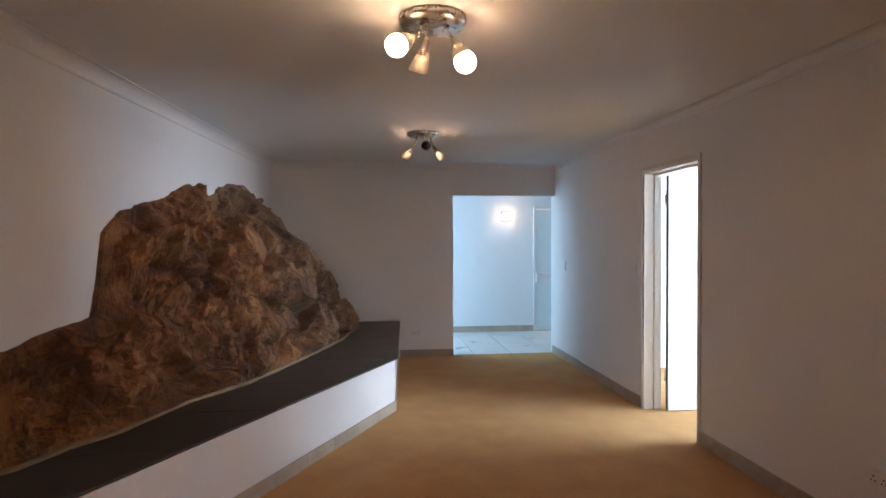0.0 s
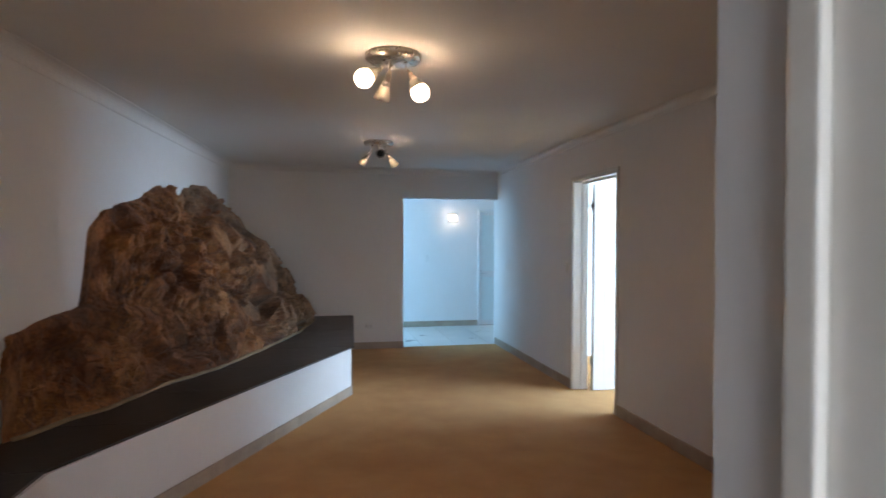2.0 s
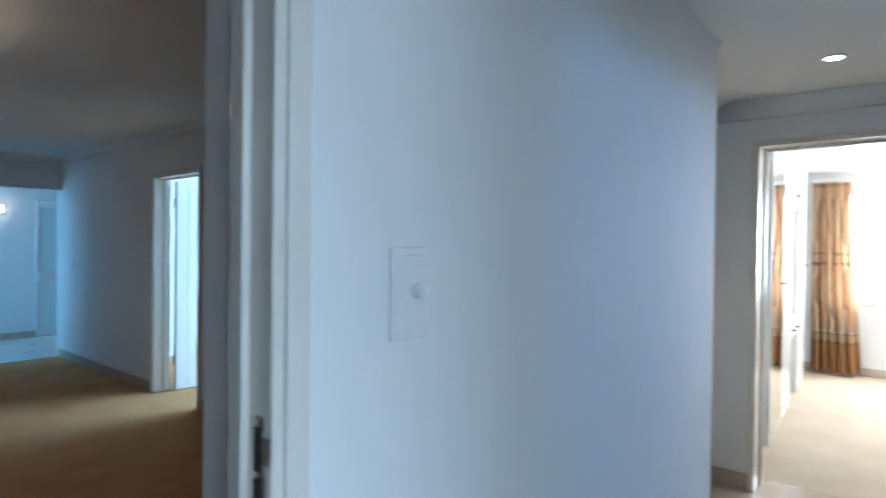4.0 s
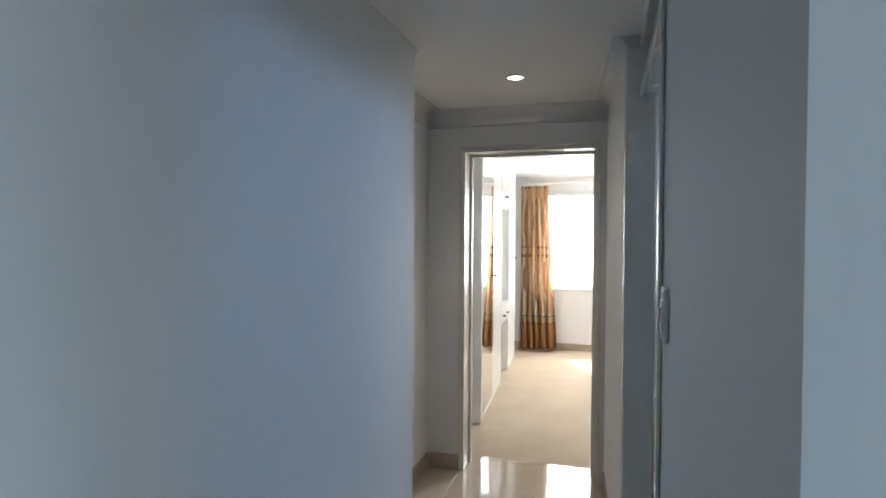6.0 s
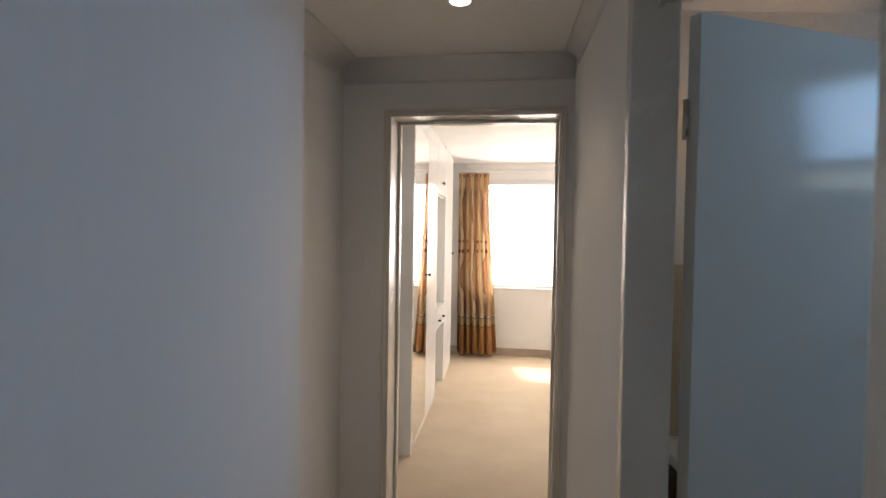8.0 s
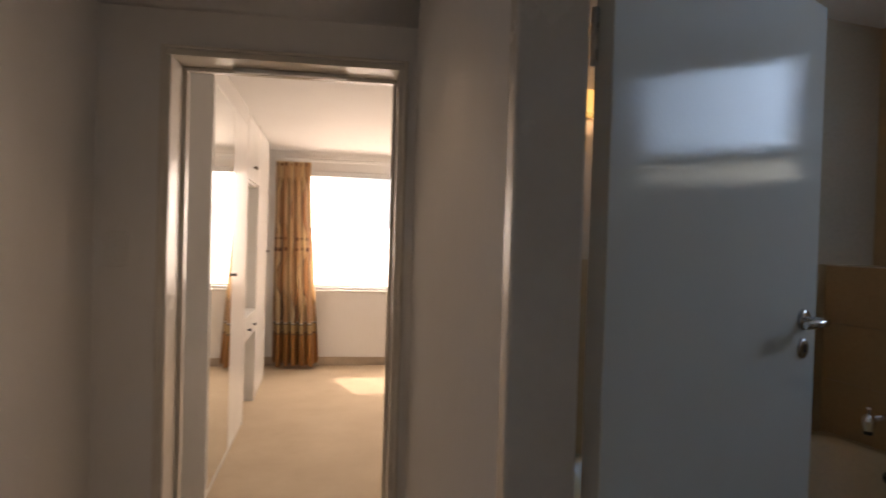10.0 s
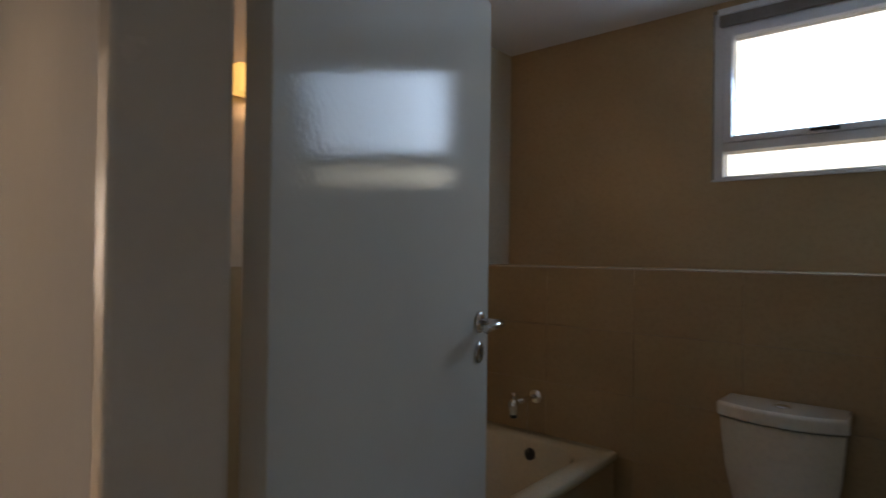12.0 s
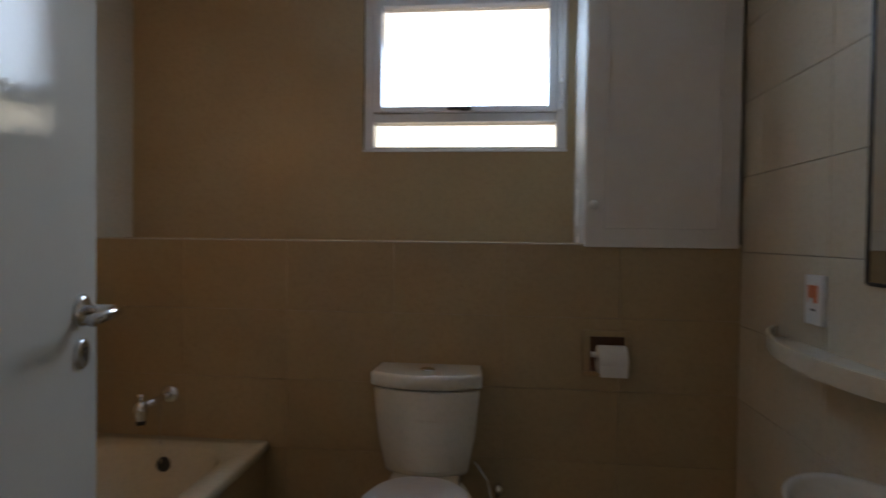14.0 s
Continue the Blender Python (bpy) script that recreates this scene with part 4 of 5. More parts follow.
for z in (0.3, 1.15, 1.7):
    part("hinge", lathe_bm([(0, 0), (0.008, 0), (0.008, 0.08), (0, 0.08)], 10, pose(LW + 0.006, -0.004, z)), DARKM, gd)
structure("door_frame_far_room", box_bm((3.585, 3.598, 9.46, 9.505, 0, 2.0), (3.598, 4.45, 9.46, 9.505, 1.965, 2.0), bevel=0.002, seg=1), ALU)

# ---- hall ----
dl = thing("downlight", "small round recessed downlight lit in the hall ceiling", "ceiling light", pose(3.982, -0.117, C_HALL))
part("rim", lathe_bm([(0.036, -0.001), (0.040, -0.006), (0.050, -0.005), (0.053, 0.0), (0.036, 0.0)], 32), PLASTIC, dl)
part("lamp_glass", lathe_bm([(0, -0.004), (0.036, -0.004), (0.037, 0.0), (0, 0.0)], 32), DOWN, dl, "glowing lamp face")
lamp_obj("downlight_beam", "SPOT", look((3.982, -0.117, C_HALL - 0.01), (3.982, -0.117, 0)), 11, (1, 0.80, 0.56), radius=0.03, cone=110)

# ---- bedroom: wardrobe run, curtain, window ----
WF = 0.47


def knob_at(parent, x, z, y=WF - 0.018):
    part("knob", lathe_bm([(0, 0.028), (0.009, 0.027), (0.013, 0.022), (0.012, 0.016), (0.006, 0.012), (0.005, 0.0), (0, 0)], 16, Matrix.Translation((x, y, z)) @ pose(0, 0, 0, 90)), DARKM, parent, "dark round knob")


WARD = pose(6.775, 0.463, 0, 0, 0, 3.1) @ pose(-6.775, -WF, 0)
w1 = thing("mirror_wardrobe", "white built-in wardrobe with a tall mirror door", "wardrobe", WARD)
part("body", box_bm((5.62, 5.64, WF - 0.002, 0.98, 0.0, C_BED - 0.003), (5.64, 6.92, WF + 0.02, 0.98, 0.0, C_BED - 0.003)), GLOSS, w1)
d1 = part("mirror_door", box_bm((5.643, 6.28, WF, WF + 0.018, 0.045, C_BED - 0.12), bevel=0.002, seg=1), GLOSS, w1)
part("mirror", box_bm((5.65, 6.27, WF - 0.005, WF - 0.001, 0.06, C_BED - 0.14)), MIRROR, d1, "tall silvered mirror")
part("door", box_bm((6.285, 6.905, WF, WF + 0.018, 0.045, C_BED - 0.12), bevel=0.002, seg=1), GLOSS, w1)
part("kick_board", box_bm((5.66, 6.905, WF + 0.008, WF + 0.019, 0.0, 0.042)), GLOSS, w1)
part("top_board", box_bm((5.64, 6.905, WF + 0.002, WF + 0.019, C_BED - 0.117, C_BED - 0.004)), GLOSS, w1)
knob_at(w1, 6.33, 1.147, WF)

w2 = thing("dressing_unit", "white built-in dressing unit with niche and two drawers", "cabinet", WARD)
part("side_panel", box_bm((6.922, 6.94, WF, 0.95, 0, C_BED - 0.003), bevel=0.001, seg=1), GLOSS, w2)
part("side_panel", box_bm((7.56, 7.58, WF, 0.95, 0, C_BED - 0.003), bevel=0.001, seg=1), GLOSS, w2)
part("back_panel", box_bm((6.94, 7.56, 0.90, 0.92, 0, C_BED - 0.003)), GLOSS, w2)
part("upper_box", box_bm((6.94, 7.56, WF + 0.02, 0.90, 1.80, C_BED - 0.003)), GLOSS, w2)
for a, b, kx in ((6.944, 7.247, 7.21), (7.251, 7.556, 7.29)):
    dd = part("upper_door", box_bm((a, b, WF, WF + 0.018, 1.82, C_BED - 0.03), bevel=0.002, seg=1), GLOSS, w2)
    knob_at(w2, kx, 1.93, WF)
part("table_top", box_bm((6.94, 7.56, WF - 0.004, 0.90, 0.755, 0.785), bevel=0.003, seg=1), GLOSS, w2)
part("drawer_box", box_bm((6.94, 7.56, WF + 0.02, 0.88, 0.60, 0.752)), GLOSS, w2)
for a, b in ((6.944, 7.247), (7.251, 7.556)):
    part("drawer_front", box_bm((a, b, WF, WF + 0.018, 0.60, 0.75), bevel=0.002, seg=1), GLOSS, w2)
    knob_at(w2, (a + b) / 2, 0.675, WF)

w3 = thing("corner_wardrobe", "white built-in wardrobe beside the bedroom window", "wardrobe", WARD)
part("body", box_bm((7.585, 8.30, WF + 0.02, 0.94, 0, C_BED - 0.003)), GLOSS, w3)
part("door", box_bm((7.59, 8.295, WF, WF + 0.018, 0.045, C_BED - 0.03), bevel=0.002, seg=1), GLOSS, w3)
part("kick_board", box_bm((7.59, 8.295, WF + 0.008, WF + 0.019, 0, 0.042)), GLOSS, w3)
knob_at(w3, 8.24, 1.25, WF)


def curtain_bm():
    bm = bmesh.new()
    uvl = bm.loops.layers.uv.new("UVMap")
    nu, nv = 150, 60
    grid = []
    for j in range(nv + 1):
        v = j / nv
        z = 0.035 + v * 2.15
        row = []
        for i in range(nu + 1):
            u = i / nu
            flare = 1 - v
            left = 0.545 - 0.01 * flare
            right = 0.19 - 0.11 * flare ** 1.3
            ph = u * 2 * math.pi * 5.5 + 0.5 * math.sin(3 * v + u * 4)
            amp = 0.026 + 0.044 * smooth(1.0, 0.85, v) + 0.010 * noise.noise(Vector((u * 9, v * 2, 3)))
            if v > 0.90:
                ph = u * 2 * math.pi * 13
                amp = 0.014
            y = left + (right - left) * u + 0.018 * math.sin(2 * ph) * flare
            x = 8.78 + amp * math.sin(ph) + 0.03 * flare * math.sin(u * 7)
            wob = 0.012 * math.sin(u * 40) * (v < 0.02)
            row.append((bm.verts.new((x, y, z + wob)), (u, v * 2.15)))
        grid.append(row)
    for a, b in zip(grid, grid[1:]):
        for i in range(nu):
            f = bm.faces.new((a[i][0], a[i + 1][0], b[i + 1][0], b[i][0]))
            f.smooth = True
            for lp, q in zip(f.loops, (a[i], a[i + 1], b[i + 1], b[i])):
                lp[uvl].uv = q[1]
    bmesh.ops.solidify(bm, geom=bm.faces[:], thickness=0.003)
    return bm


cu = thing("curtain", "gold and brown patterned satin curtain drawn to the side", "curtain", IDENT)
part("cloth", curtain_bm(), CURTAIN, cu)
rail = thing("curtain_rail", "white curtain rail above the bedroom window", "curtain rail", IDENT)
part("track", box_bm((8.77, 8.79, -2.5, 0.56, 2.195, 2.225), bevel=0.003, seg=1), PLASTIC, rail)
for y in (0.4, -0.8, -2.0):
    part("bracket", box_bm((8.79, 8.95, y - 0.012, y + 0.012, 2.20, 2.22)), PLASTIC, rail)

win = thing("window_1", "white aluminium bedroom window with bright sky outside", "window", IDENT)
tagged(win, kind="structure")
part("window_frame", box_bm((9.00, 9.05, -2.3, 0.42, 0.815, 0.85), (9.00, 9.05, -2.3, 0.42, 2.075, 2.12), (9.00, 9.05, 0.385, 0.42, 0.85, 2.075), (9.00, 9.05, -2.3, -2.265, 0.85, 2.075), (9.00, 9.05, -0.98, -0.94, 0.85, 2.075), bevel=0.003, seg=1), ALU, win)
part("window_sill", box_bm((8.93, 9.00, -2.3, 0.42, 0.805, 0.822), bevel=0.004, seg=2), GLOSS, win)
for a, b in ((-2.262, -0.982), (-0.938, 0.383)):
    p = part("pane", box_bm((9.022, 9.027, a, b, 0.852, 2.073)), GLASS, win)
    p.visible_shadow = False
part("blind_box", box_bm((8.952, 8.998, -2.29, 0.41, 2.06, 2.118), bevel=0.003, seg=1), ALU, win, "grey blind box under the window head")

# ---- bathroom ----
bw = thing("window_2", "white framed bathroom window with top-hung sash", "window", BATH)
tagged(bw, kind="structure")
part("window_frame", box_bm((0.002, 0.042, -0.10, -0.012, 1.735, 2.46), (0.823, 0.863, -0.10, -0.012, 1.735, 2.46), (0.042, 0.823, -0.10, -0.012, 1.735, 1.748), (0.042, 0.823, -0.10, -0.012, 1.852, 1.892), (0.042, 0.823, -0.10, -0.012, 2.39, 2.46), bevel=0.004, seg=1), ALU, bw)
part("sash", box_bm((0.042, 0.078, -0.09, -0.004, 1.893, 2.39), (0.787, 0.823, -0.09, -0.004, 1.893, 2.39), (0.078, 0.787, -0.09, -0.004, 1.893, 1.920), (0.078, 0.787, -0.09, -0.004, 2.348, 2.39), bevel=0.004, seg=1), ALU, bw)
for q in ((0.079, 0.786, 1.921, 2.347), (0.043, 0.822, 1.749, 1.851)):
    p = part("pane", box_bm((q[0], q[1], -0.055, -0.050, q[2], q[3])), GLASS, bw)
    p.visible_shadow = False
part("stay_handle", box_bm((0.40, 0.50, -0.004, 0.012, 1.902, 1.912), (0.40, 0.445, 0.004, 0.016, 1.896, 1.906), bevel=0.003, seg=2), DARKM, bw, "dark casement stay")
part("sill_strip", box_bm((0.0, 0.865, -0.012, 0.006, 1.724, 1.734), bevel=0.002, seg=1), ALU, bw)
bl = thing("blind", "grey slatted blind gathered under the bathroom window head", "blind", BATH)
part("head_rail", box_bm((0.03, 0.84, -0.03, 0.02, 2.44, 2.468), bevel=0.003, seg=1), ALU, bl)
for k in range(6):
    part("slat", box_bm((0.035, 0.835, -0.028, 0.018, 2.395 + k * 0.0075, 2.399 + k * 0.0075)), GROUT, bl)
part("cord", tube_bm([(0.03, 0.022, 2.44), (0.028, 0.024, 2.2), (0.026, 0.022, 2.03), (0.03, 0.022, 1.93)], 0.0025, 6), PLASTIC, bl)
for z in (2.03, 1.925):
    part("cord_weight", lathe_bm([(0, 0), (0.007, 0.002), (0.008, 0.02), (0.005, 0.032), (0, 0.034)], 12, pose(0.028, 0.022, z - 0.03)), PLASTIC, bl)

cup = thing("wall_cupboard", "tall cream wall cupboard with a panelled door by the window", "cupboard", BATH)
part("body", box_bm((-0.575, -0.032, 0.002, VL + 0.002, LEDGE + 0.002, C_BATH - 0.003)), FRAME, cup)
cd = part("door", box_bm((-0.572, -0.036, VL + 0.003, VL + 0.021, LEDGE - 0.012, C_BATH - 0.02), bevel=0.002, seg=1), FRAME, cup)
part("panel_moulding", box_bm((-0.506, -0.500, VL + 0.020, VL + 0.026, 1.400, 2.42), (-0.113, -0.107, VL + 0.020, VL + 0.026, 1.400, 2.42), (-0.500, -0.113, VL + 0.020, VL + 0.026, 1.400, 1.406), (-0.500, -0.113, VL + 0.020, VL + 0.026, 2.414, 2.42), bevel=0.0015, seg=1), FRAME, cd)
part("knob", lathe_bm([(0, 0.026), (0.012, 0.024), (0.017, 0.017), (0.015, 0.009), (0.008, 0.005), (0.008, 0), (0, 0)], 20, Matrix.Translation((-0.064, VL + 0.021, 1.484)) @ pose(0, 0, 0, -90)), FRAME, cup)

tl = thing("toilet", "cream close-coupled toilet with tapered cistern", "toilet", BATH @ pose(0.522, VL, 0))


def loft_bm(sections, seg=40):
    """Rounded sections (z, half width, back y, front y, squareness) skinned into one closed body."""
    bm = bmesh.new()
    rings = []
    for z, hw, y0, y1, e in sections:
        ring = []
        for i in range(seg):
            a = 2 * math.pi * i / seg
            c, s = math.cos(a), math.sin(a)
            ring.append(bm.verts.new((hw * math.copysign(abs(c) ** e, c), (y0 + y1) / 2 + (y1 - y0) / 2 * math.copysign(abs(s) ** e, s), z)))
        rings.append(ring)
    for a, b in zip(rings, rings[1:]):
        for i in range(seg):
            bm.faces.new((a[i], a[(i + 1) % seg], b[(i + 1) % seg], b[i]))
    bm.faces.new(rings[0][::-1])
    bm.faces.new(rings[-1])
    bmesh.ops.recalc_face_normals(bm, faces=bm.faces)
    for f in bm.faces:
        f.smooth = len(f.verts) == 4
    return bm




def bow_bm(sections, seg=24):
    """Bow-fronted sections (z, half width, back y, side y, front y) skinned into one closed body."""
    bm = bmesh.new()
    rings = []
    for z, hw, y0, ys, yf in sections:
        xs = [hw * (2 * k / seg - 1) for k in range(seg + 1)]
        ring = [bm.verts.new((-hw * 0.985, y0, z))] + [bm.verts.new((x, ys + (yf - ys) * (1 - abs(x / hw) ** 2.2), z)) for x in xs] + [bm.verts.new((hw * 0.985, y0, z))]
        rings.append(ring)
    for a, b in zip(rings, rings[1:]):
        for k in range(len(a)):
            bm.faces.new((a[k], a[(k + 1) % len(a)], b[(k + 1) % len(a)], b[k]))
    bm.faces.new(rings[0][::-1])
    bm.faces.new(rings[-1])
    bmesh.ops.recalc_face_normals(bm, faces=bm.faces)
    sharp = [e for e in bm.edges if len(e.link_faces) == 2 and e.calc_face_angle(0) > 0.9]
    bmesh.ops.bevel(bm, geom=sharp, offset=0.006, segments=3, affect="EDGES", profile=0.5)
    for f in bm.faces:
        f.smooth = len(f.verts) == 4
    return bm


part("cistern", bow_bm([(0.515, 0.142, 0.02, 0.115, 0.165), (0.53, 0.150, 0.01, 0.125, 0.175), (0.66, 0.175, 0.006, 0.14, 0.190), (0.828, 0.190, 0.004, 0.15, 0.200)]), PORC, tl)
part("front_panel", bow_bm([(0.535, 0.128, 0.12, 0.135, 0.1795), (0.62, 0.140, 0.12, 0.142, 0.1895), (0.725, 0.150, 0.12, 0.148, 0.1965)]), PORC, tl, "faintly raised panel of the cistern")
part("lid", bow_bm([(0.834, 0.192, 0.002, 0.152, 0.206), (0.838, 0.198, 0.0, 0.156, 0.211), (0.872, 0.199, 0.0, 0.156, 0.212), (0.881, 0.197, 0.001, 0.152, 0.208), (0.884, 0.189, 0.006, 0.146, 0.200)]), PORC, tl)
part("flush_button", lathe_bm([(0, 0.007), (0.018, 0.006), (0.021, 0.003), (0.022, 0), (0, 0)], 24, pose(0, 0.105, 0.883) @ Matrix.Diagonal((1.25, 1, 1, 1))), CHROME, tl)
part("bowl", loft_bm([(0.0, 0.105, 0.06, 0.50, 0.8), (0.05, 0.10, 0.06, 0.48, 0.85), (0.25, 0.11, 0.03, 0.52, 0.9), (0.40, 0.165, 0.02, 0.62, 0.9), (0.46, 0.180, 0.02, 0.66, 0.95), (0.485, 0.178, 0.03, 0.655, 0.95)]), PORC, tl)
part("seat_lid", loft_bm([(0.489, 0.182, 0.17, 0.66, 0.85), (0.494, 0.188, 0.165, 0.668, 0.85), (0.515, 0.187, 0.167, 0.666, 0.85), (0.528, 0.172, 0.185, 0.645, 0.85)]), PLASTIC, tl)
part("pan_neck", box_bm((-0.125, 0.125, 0.02, 0.20, 0.44, 0.52), bevel=0.02, seg=3), PORC, tl)
vl = thing("stop_valve", "small chrome water valve on the wall beside the toilet", "valve", BATH @ pose(0.262, VL, 0.422))
part("body", tube_bm([(0, 0, 0), (0, 0.05, 0)], 0.012, 14), CHROME, vl)
part("tap_head", lathe_bm([(0, 0), (0.016, 0.002), (0.018, 0.014), (0.012, 0.03), (0, 0.032)], 18, pose(0, 0.05, 0.004)), CHROME, vl)
part("pipe", tube_bm([(0.0, 0.05, 0.0), (0.02, 0.06, -0.05), (0.04, 0.06, 0.05), (0.09, 0.06, 0.12)], 0.006, 8), CHROME, vl)

tub = thing("bathtub", "ivory bath with an apron along the window wall", "bathtub", BATH)
T0, T1, V0, V1, RIM = 1.152, 1.90, VL + 0.002, 1.95, 0.56


def tub_bm():
    bm = bmesh.new()

    def loop(u0, u1, v0, v1, r, z, n=8):
        ring = []
        for cx, cy, a0 in ((u1 - r, v1 - r, 0), (u0 + r, v1 - r, 90), (u0 + r, v0 + r, 180), (u1 - r, v0 + r, 270)):
            for k in range(n + 1):
                a = math.radians(a0 + 90 * k / n)
                ring.append(bm.verts.new((cx + r * math.cos(a), cy + r * math.sin(a), z)))
        return ring
    rings = [loop(T0 + 0.012, T1, V0, V1, 0.012, RIM - 0.045), loop(T0, T1, V0, V1, 0.014, RIM - 0.030), loop(T0, T1, V0, V1, 0.014, RIM - 0.006), loop(T0 + 0.006, T1 - 0.004, V0 + 0.004, V1 - 0.006, 0.014, RIM),
             loop(T0 + 0.085, T1 - 0.07, V0 + 0.095, V1 - 0.09, 0.16, RIM), loop(T0 + 0.10, T1 - 0.085, V0 + 0.108, V1 - 0.11, 0.16, RIM - 0.012), loop(T0 + 0.14, T1 - 0.12, V0 + 0.15, V1 - 0.28, 0.16, RIM - 0.26), loop(T0 + 0.21, T1 - 0.19, V0 + 0.24, V1 - 0.40, 0.13, RIM - 0.36)]
    for a, b in zip(rings, rings[1:]):
        n = len(a)
        for i in range(n):
            bm.faces.new((a[i], a[(i + 1) % n], b[(i + 1) % n], b[i]))
    bm.faces.new(rings[-1])
    bmesh.ops.recalc_face_normals(bm, faces=bm.faces)
    for f in bm.faces:
        f.smooth = True
    return bm


part("shell", tub_bm(), TUBM, tub)
part("apron", box_bm((T0 + 0.02, T0 + 0.035, V0, V1, 0, RIM - 0.032)), BATHT, tub)
part("overflow", lathe_bm([(0, 0.012), (0.020, 0.012), (0.027, 0.008), (0.030, 0), (0, 0)], 24, Matrix.Translation((1.52, V0 + 0.112, 0.492)) @ pose(0, 0, 0, -82)), DARKM, tub, "dark round overflow cap")
part("chain", tube_bm([(1.575, V0 + 0.055, 0.712), (1.568, V0 + 0.068, 0.64), (1.55, V0 + 0.09, 0.565), (1.525, V0 + 0.128, 0.50)], 0.002, 6), CHROME, tub)
mx = thing("bath_tap", "chrome bib tap on the tiled wall above the bath", "tap", BATH @ pose(1.565, VL, 0.726))
part("flange", lathe_bm([(0, 0.016), (0.020, 0.016), (0.030, 0.010), (0.036, 0.003), (0.036, 0), (0, 0)], 28, pose(0, 0, 0, -90)), CHROME, mx)
part("arm", tube_bm([(0, 0.0, 0), (0.004, 0.06, 0), (0.010, 0.165, -0.004)], 0.013, 16), CHROME, mx)
part("body", lathe_bm([(0, -0.050), (0.014, -0.050), (0.015, -0.046), (0.020, -0.030), (0.026, -0.012), (0.025, 0.006), (0.016, 0.018), (0.011, 0.024), (0, 0.024)], 24, pose(0.011, 0.172, -0.006)), CHROME, mx)
part("spout_ring", lathe_bm([(0.010, -0.062), (0.016, -0.062), (0.017, -0.050), (0.010, -0.050)], 20, pose(0.011, 0.172, -0.006)), DARKM, mx, "dark outlet ring")
part("spindle", lathe_bm([(0, 0.024), (0.006, 0.024), (0.006, 0.040), (0.012, 0.043), (0.013, 0.049), (0.008, 0.053), (0, 0.053)], 16, pose(0.011, 0.172, -0.006)), CHROME, mx)

tp = thing("paper_holder", "brown recessed ceramic toilet paper holder with a roll", "paper holder", BATH @ pose(-0.122, VL, 0.943))
part("surround", box_bm((-0.085, 0.085, 0, 0.012, 0.062, 0.085), (-0.085, 0.085, 0, 0.012, -0.085, -0.066), (-0.085, -0.066, 0, 0.012, -0.066, 0.062), (0.058, 0.085, 0, 0.012, -0.066, 0.062), bevel=0.004, seg=2), BATHT, tp)
part("recess", box_bm((-0.066, 0.058, 0.0005, 0.005, -0.066, 0.062)), BROWN, tp)
part("roller", tube_bm([(-0.062, 0.03, 0.0), (0.056, 0.03, 0.0)], 0.010, 12), PLASTIC, tp)
rl = thing("toilet_roll", "white toilet paper roll on the holder", "toilet paper", BATH @ pose(-0.135, VL + 0.045, 0.930))
part("roll", lathe_bm([(0.014, -0.05), (0.048, -0.05), (0.050, -0.047), (0.050, 0.047), (0.048, 0.05), (0.014, 0.05)], 32, pose(0, 0, 0, 0, 90, 0)), PAPER, rl)
part("loose_sheet", box_bm((-0.048, 0.048, 0.046, 0.048, -0.055, 0.0)), PAPER, rl)

# west wall of the bathroom: mirror, shaver socket, shelf rail, basin
mw = thing("wall_mirror", "frameless bathroom mirror above the basin", "mirror", BATH @ pose(-0.59, 1.02, 1.27, 0, 0, 0))
part("glass", box_bm((0.001, 0.006, 0.0, 0.62, 0.0, 0.80), bevel=0.001, seg=1), MIRROR, mw)
part("edge_channel", box_bm((0.0, 0.009, -0.008, 0.0, -0.004, 0.804), (0.0, 0.009, 0.0, 0.62, -0.008, 0.0)), DARKM, mw)
sh = plate_thing("shaver_switch", "white switch plate with an orange rocker by the mirror", "light switch", BATH @ pose(-0.59, 0.80, 1.205, 0, 0, 90), 0.085, 0.135, 0.014)
part("rocker", box_bm((-0.022, 0.022, -0.019, -0.013, -0.008, 0.040), bevel=0.003, seg=2), ORANGE, sh, "orange rocker with a notch")
part("rocker_notch", box_bm((-0.010, 0.010, -0.021, -0.018, -0.008, 0.006)), PLASTIC, sh)
part("lettering_bar", box_bm((-0.012, 0.012, -0.0147, -0.0138, -0.030, -0.024)), DARKM, sh)
rb = thing("basin_shelf", "curved cream shelf edge above the basin", "shelf", BATH @ pose(-0.59, 0.0, 1.085))


def shelf_bm():
    n = 30
    inner, outer = [], []
    for i in range(n + 1):
        k = i / n
        v = 0.60 + 0.95 * k
        d = 0.012 + 0.15 * math.sin(math.pi * k) ** 0.75
        outer.append((d + 0.010, v))
        inner.append((d, v))
    bm = bmesh.new()
    for a, b in ((outer, inner),):
        lo = [[bm.verts.new((x, y, z)) for x, y in ring] for ring, z in ((a, -0.022), (a, 0.022), (b, 0.022), (b, -0.022))]
        for r, s in zip(lo, lo[1:] + lo[:1]):
            for i in range(n):
                bm.faces.new((r[i], r[i + 1], s[i + 1], s[i]))
    bmesh.ops.recalc_face_normals(bm, faces=bm.faces)
    return bm


part("front_band", shelf_bm(), BATHL, rb)
part("shelf_board", prism_bm([(0.001, 0.602)] + [(0.012 + 0.15 * math.sin(math.pi * i / 20) ** 0.75, 0.60 + 0.95 * i / 20) for i in range(1, 20)] + [(0.001, 1.548)], -0.018, -0.010), PORC, rb)
bs = thing("wash_basin", "white oval wash basin below the mirror", "basin", BATH @ pose(-0.59, 1.37, 0))
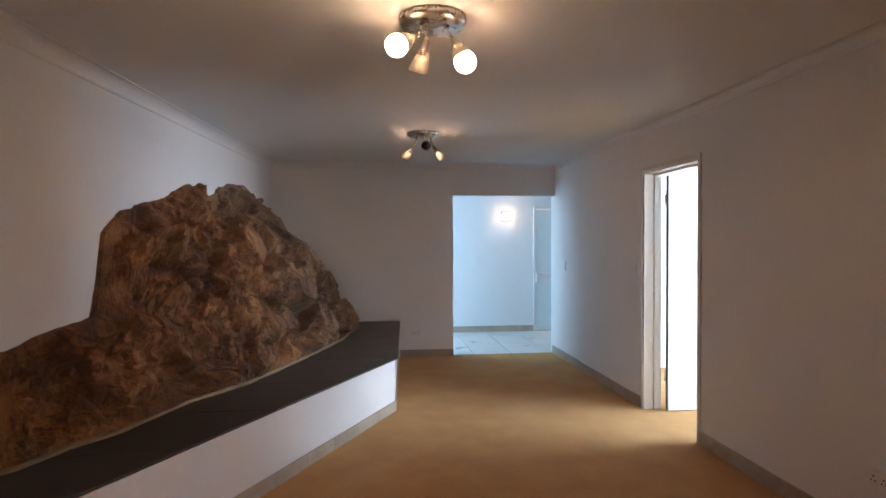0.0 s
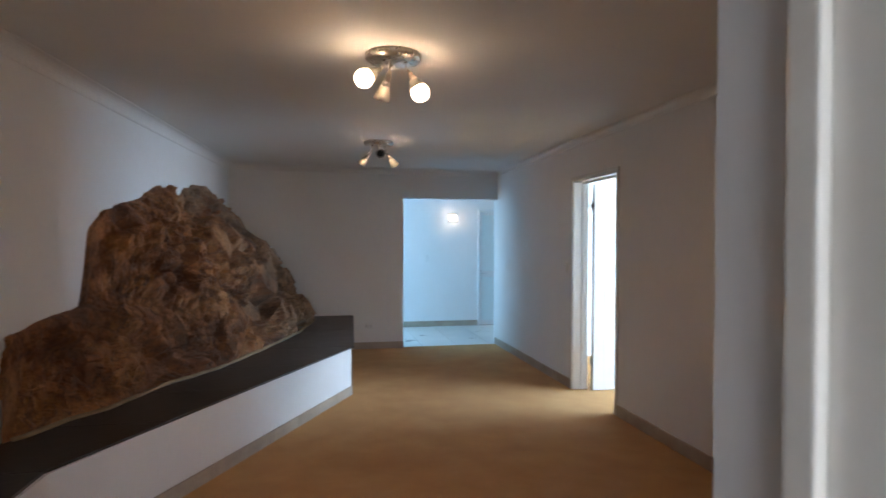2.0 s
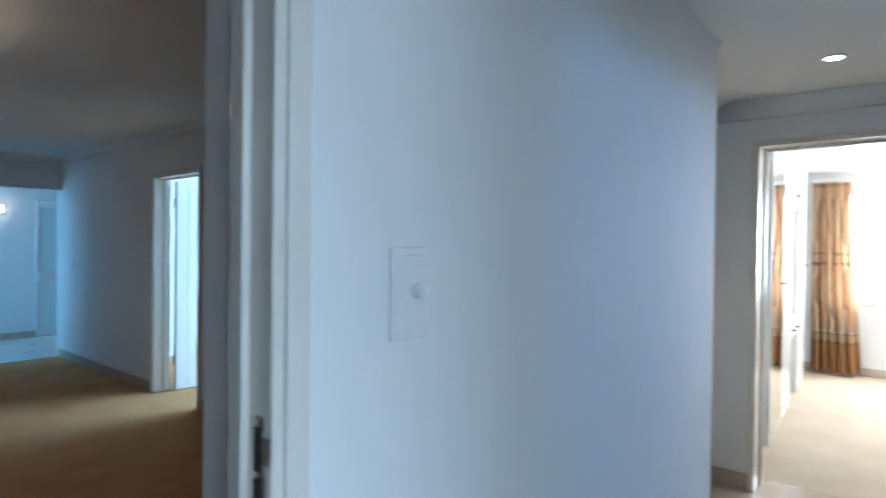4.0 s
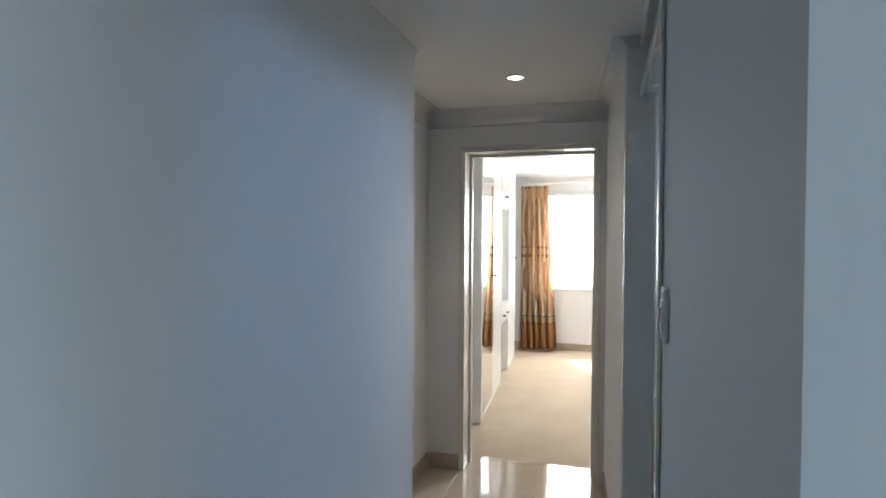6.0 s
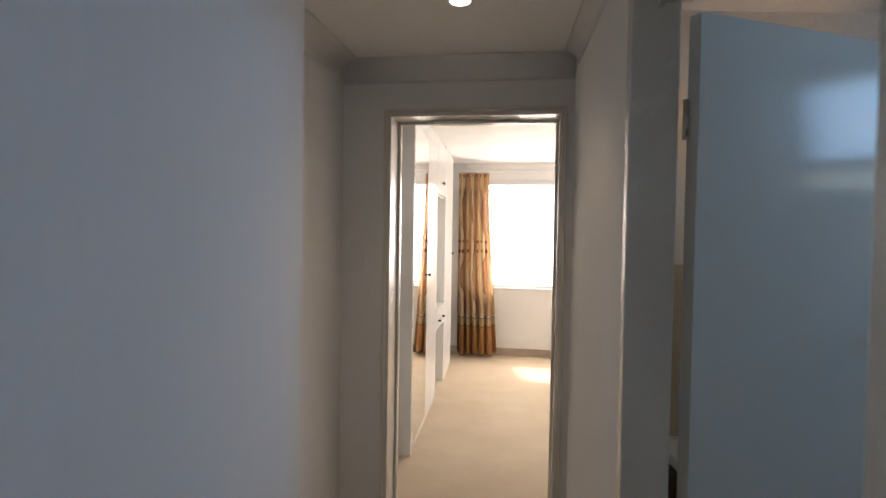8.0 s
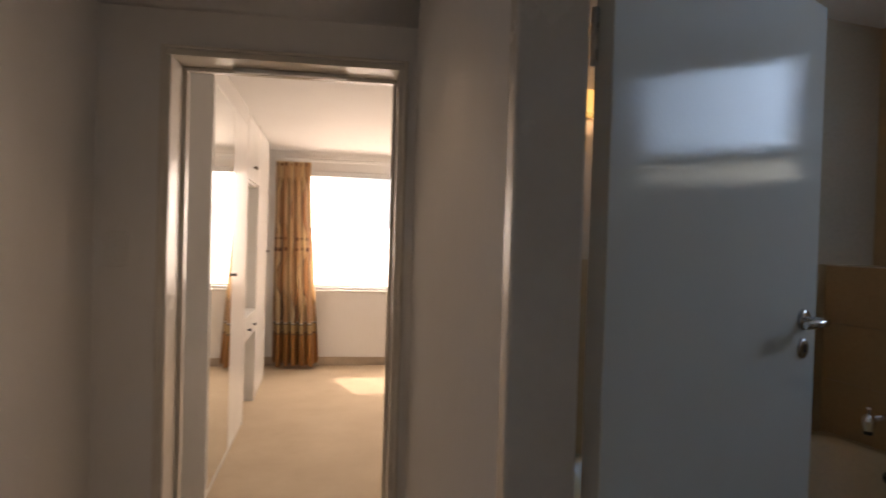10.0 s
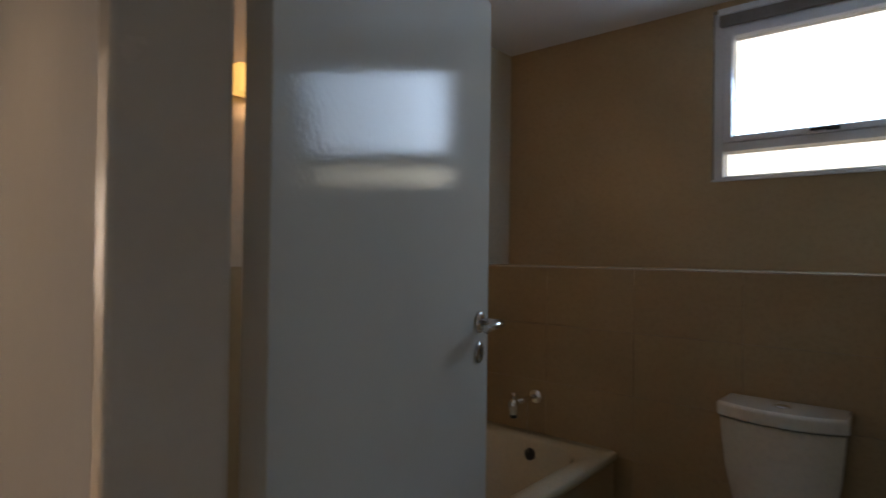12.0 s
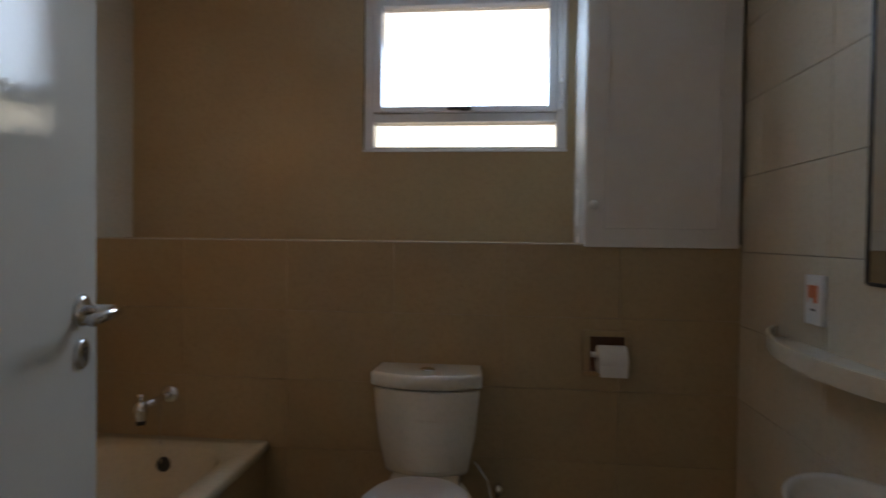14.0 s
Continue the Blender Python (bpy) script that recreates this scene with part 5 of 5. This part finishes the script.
part("bowl", lathe_bm([(0.0, 0.68), (0.10, 0.69), (0.20, 0.76), (0.262, 0.835), (0.270, 0.848), (0.262, 0.853), (0.245, 0.846), (0.20, 0.79), (0.10, 0.73), (0.0, 0.72)], 40, pose(0.145, 0, 0) @ Matrix.Diagonal((0.60, 1.0, 1, 1))), PORC, bs)
part("pedestal", lathe_bm([(0.10, 0.0), (0.085, 0.1), (0.075, 0.4), (0.09, 0.69), (0, 0.70)], 24, pose(0.135, 0, 0)), PORC, bs)
part("splash_back", box_bm((0.0, 0.06, -0.22, 0.22, 0.78, 0.85), bevel=0.01, seg=2), PORC, bs)
# lamp on the wall behind the open door
al = thing("bathroom_wall_lamp", "small amber wall lamp behind the bathroom door", "wall lamp", BATH @ pose(1.93, 1.64, 1.96, 0, 0, -90))
part("bracket", box_bm((-0.03, 0.03, -0.03, 0, -0.04, 0.04), bevel=0.005, seg=2), NICKEL, al)
part("amber_shade", box_bm((-0.055, 0.055, -0.10, -0.03, -0.045, 0.05), bevel=0.006, seg=2), AMBER, al)
lamp_obj("wall_lamp_light", "POINT", BATH @ pose(1.66, 1.45, 1.96), 3.6, (1.0, 0.66, 0.36), radius=0.04)

# ---- tile pieces of floors and walls ----
lay_tiles(hall_floor, -1.7, 4.95, -0.68, 0.33, 0.60, 0.505, FLOORT, gap=0.002)
lay_tiles(hall_floor, 3.42, 4.95, 0.33, 0.551, 0.60, 0.505, FLOORT, gap=0.002)
lay_tiles(far_floor, 0.36, 4.74, 7.70, 9.50, 0.487, 0.70, FART, gap=0.006)


def wall_tiles(parent, a0, a1, z0, z1, w, h, face, axis, mat, gap=0.002):
    """Tiles set on a wall; axis 0: along local x, facing +y at y=face; axis 1: along local y, facing +x at x=face."""
    shared, z = {}, z0
    while z < z1 - 0.01:
        hh = min(h, z1 - z)
        a = a0
        while a < a1 - 0.01:
            ww = min(w, a1 - a)
            key = (round(ww, 3), round(hh, 3))
            if key not in shared:
                b = (gap / 2, ww - gap / 2, -0.008, 0, gap / 2, hh - gap / 2) if axis == 0 else (-0.008, 0, gap / 2, ww - gap / 2, gap / 2, hh - gap / 2)
                ob = part("tile", box_bm(b, bevel=0.0008, seg=1), mat, parent)
                shared[key] = ob.data
            else:
                ob = new("tile", shared[key])
                ob.parent = parent
            ob.location = (a, face, z) if axis == 0 else (face, a, z)
            a += w
        z += h


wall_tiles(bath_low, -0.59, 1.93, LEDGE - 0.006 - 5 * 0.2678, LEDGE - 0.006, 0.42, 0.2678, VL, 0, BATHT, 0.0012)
wall_tiles(bath_west, 0.0, 2.6, 0.0, C_BATH, 0.42, 0.2645, -0.59, 1, BATHL)
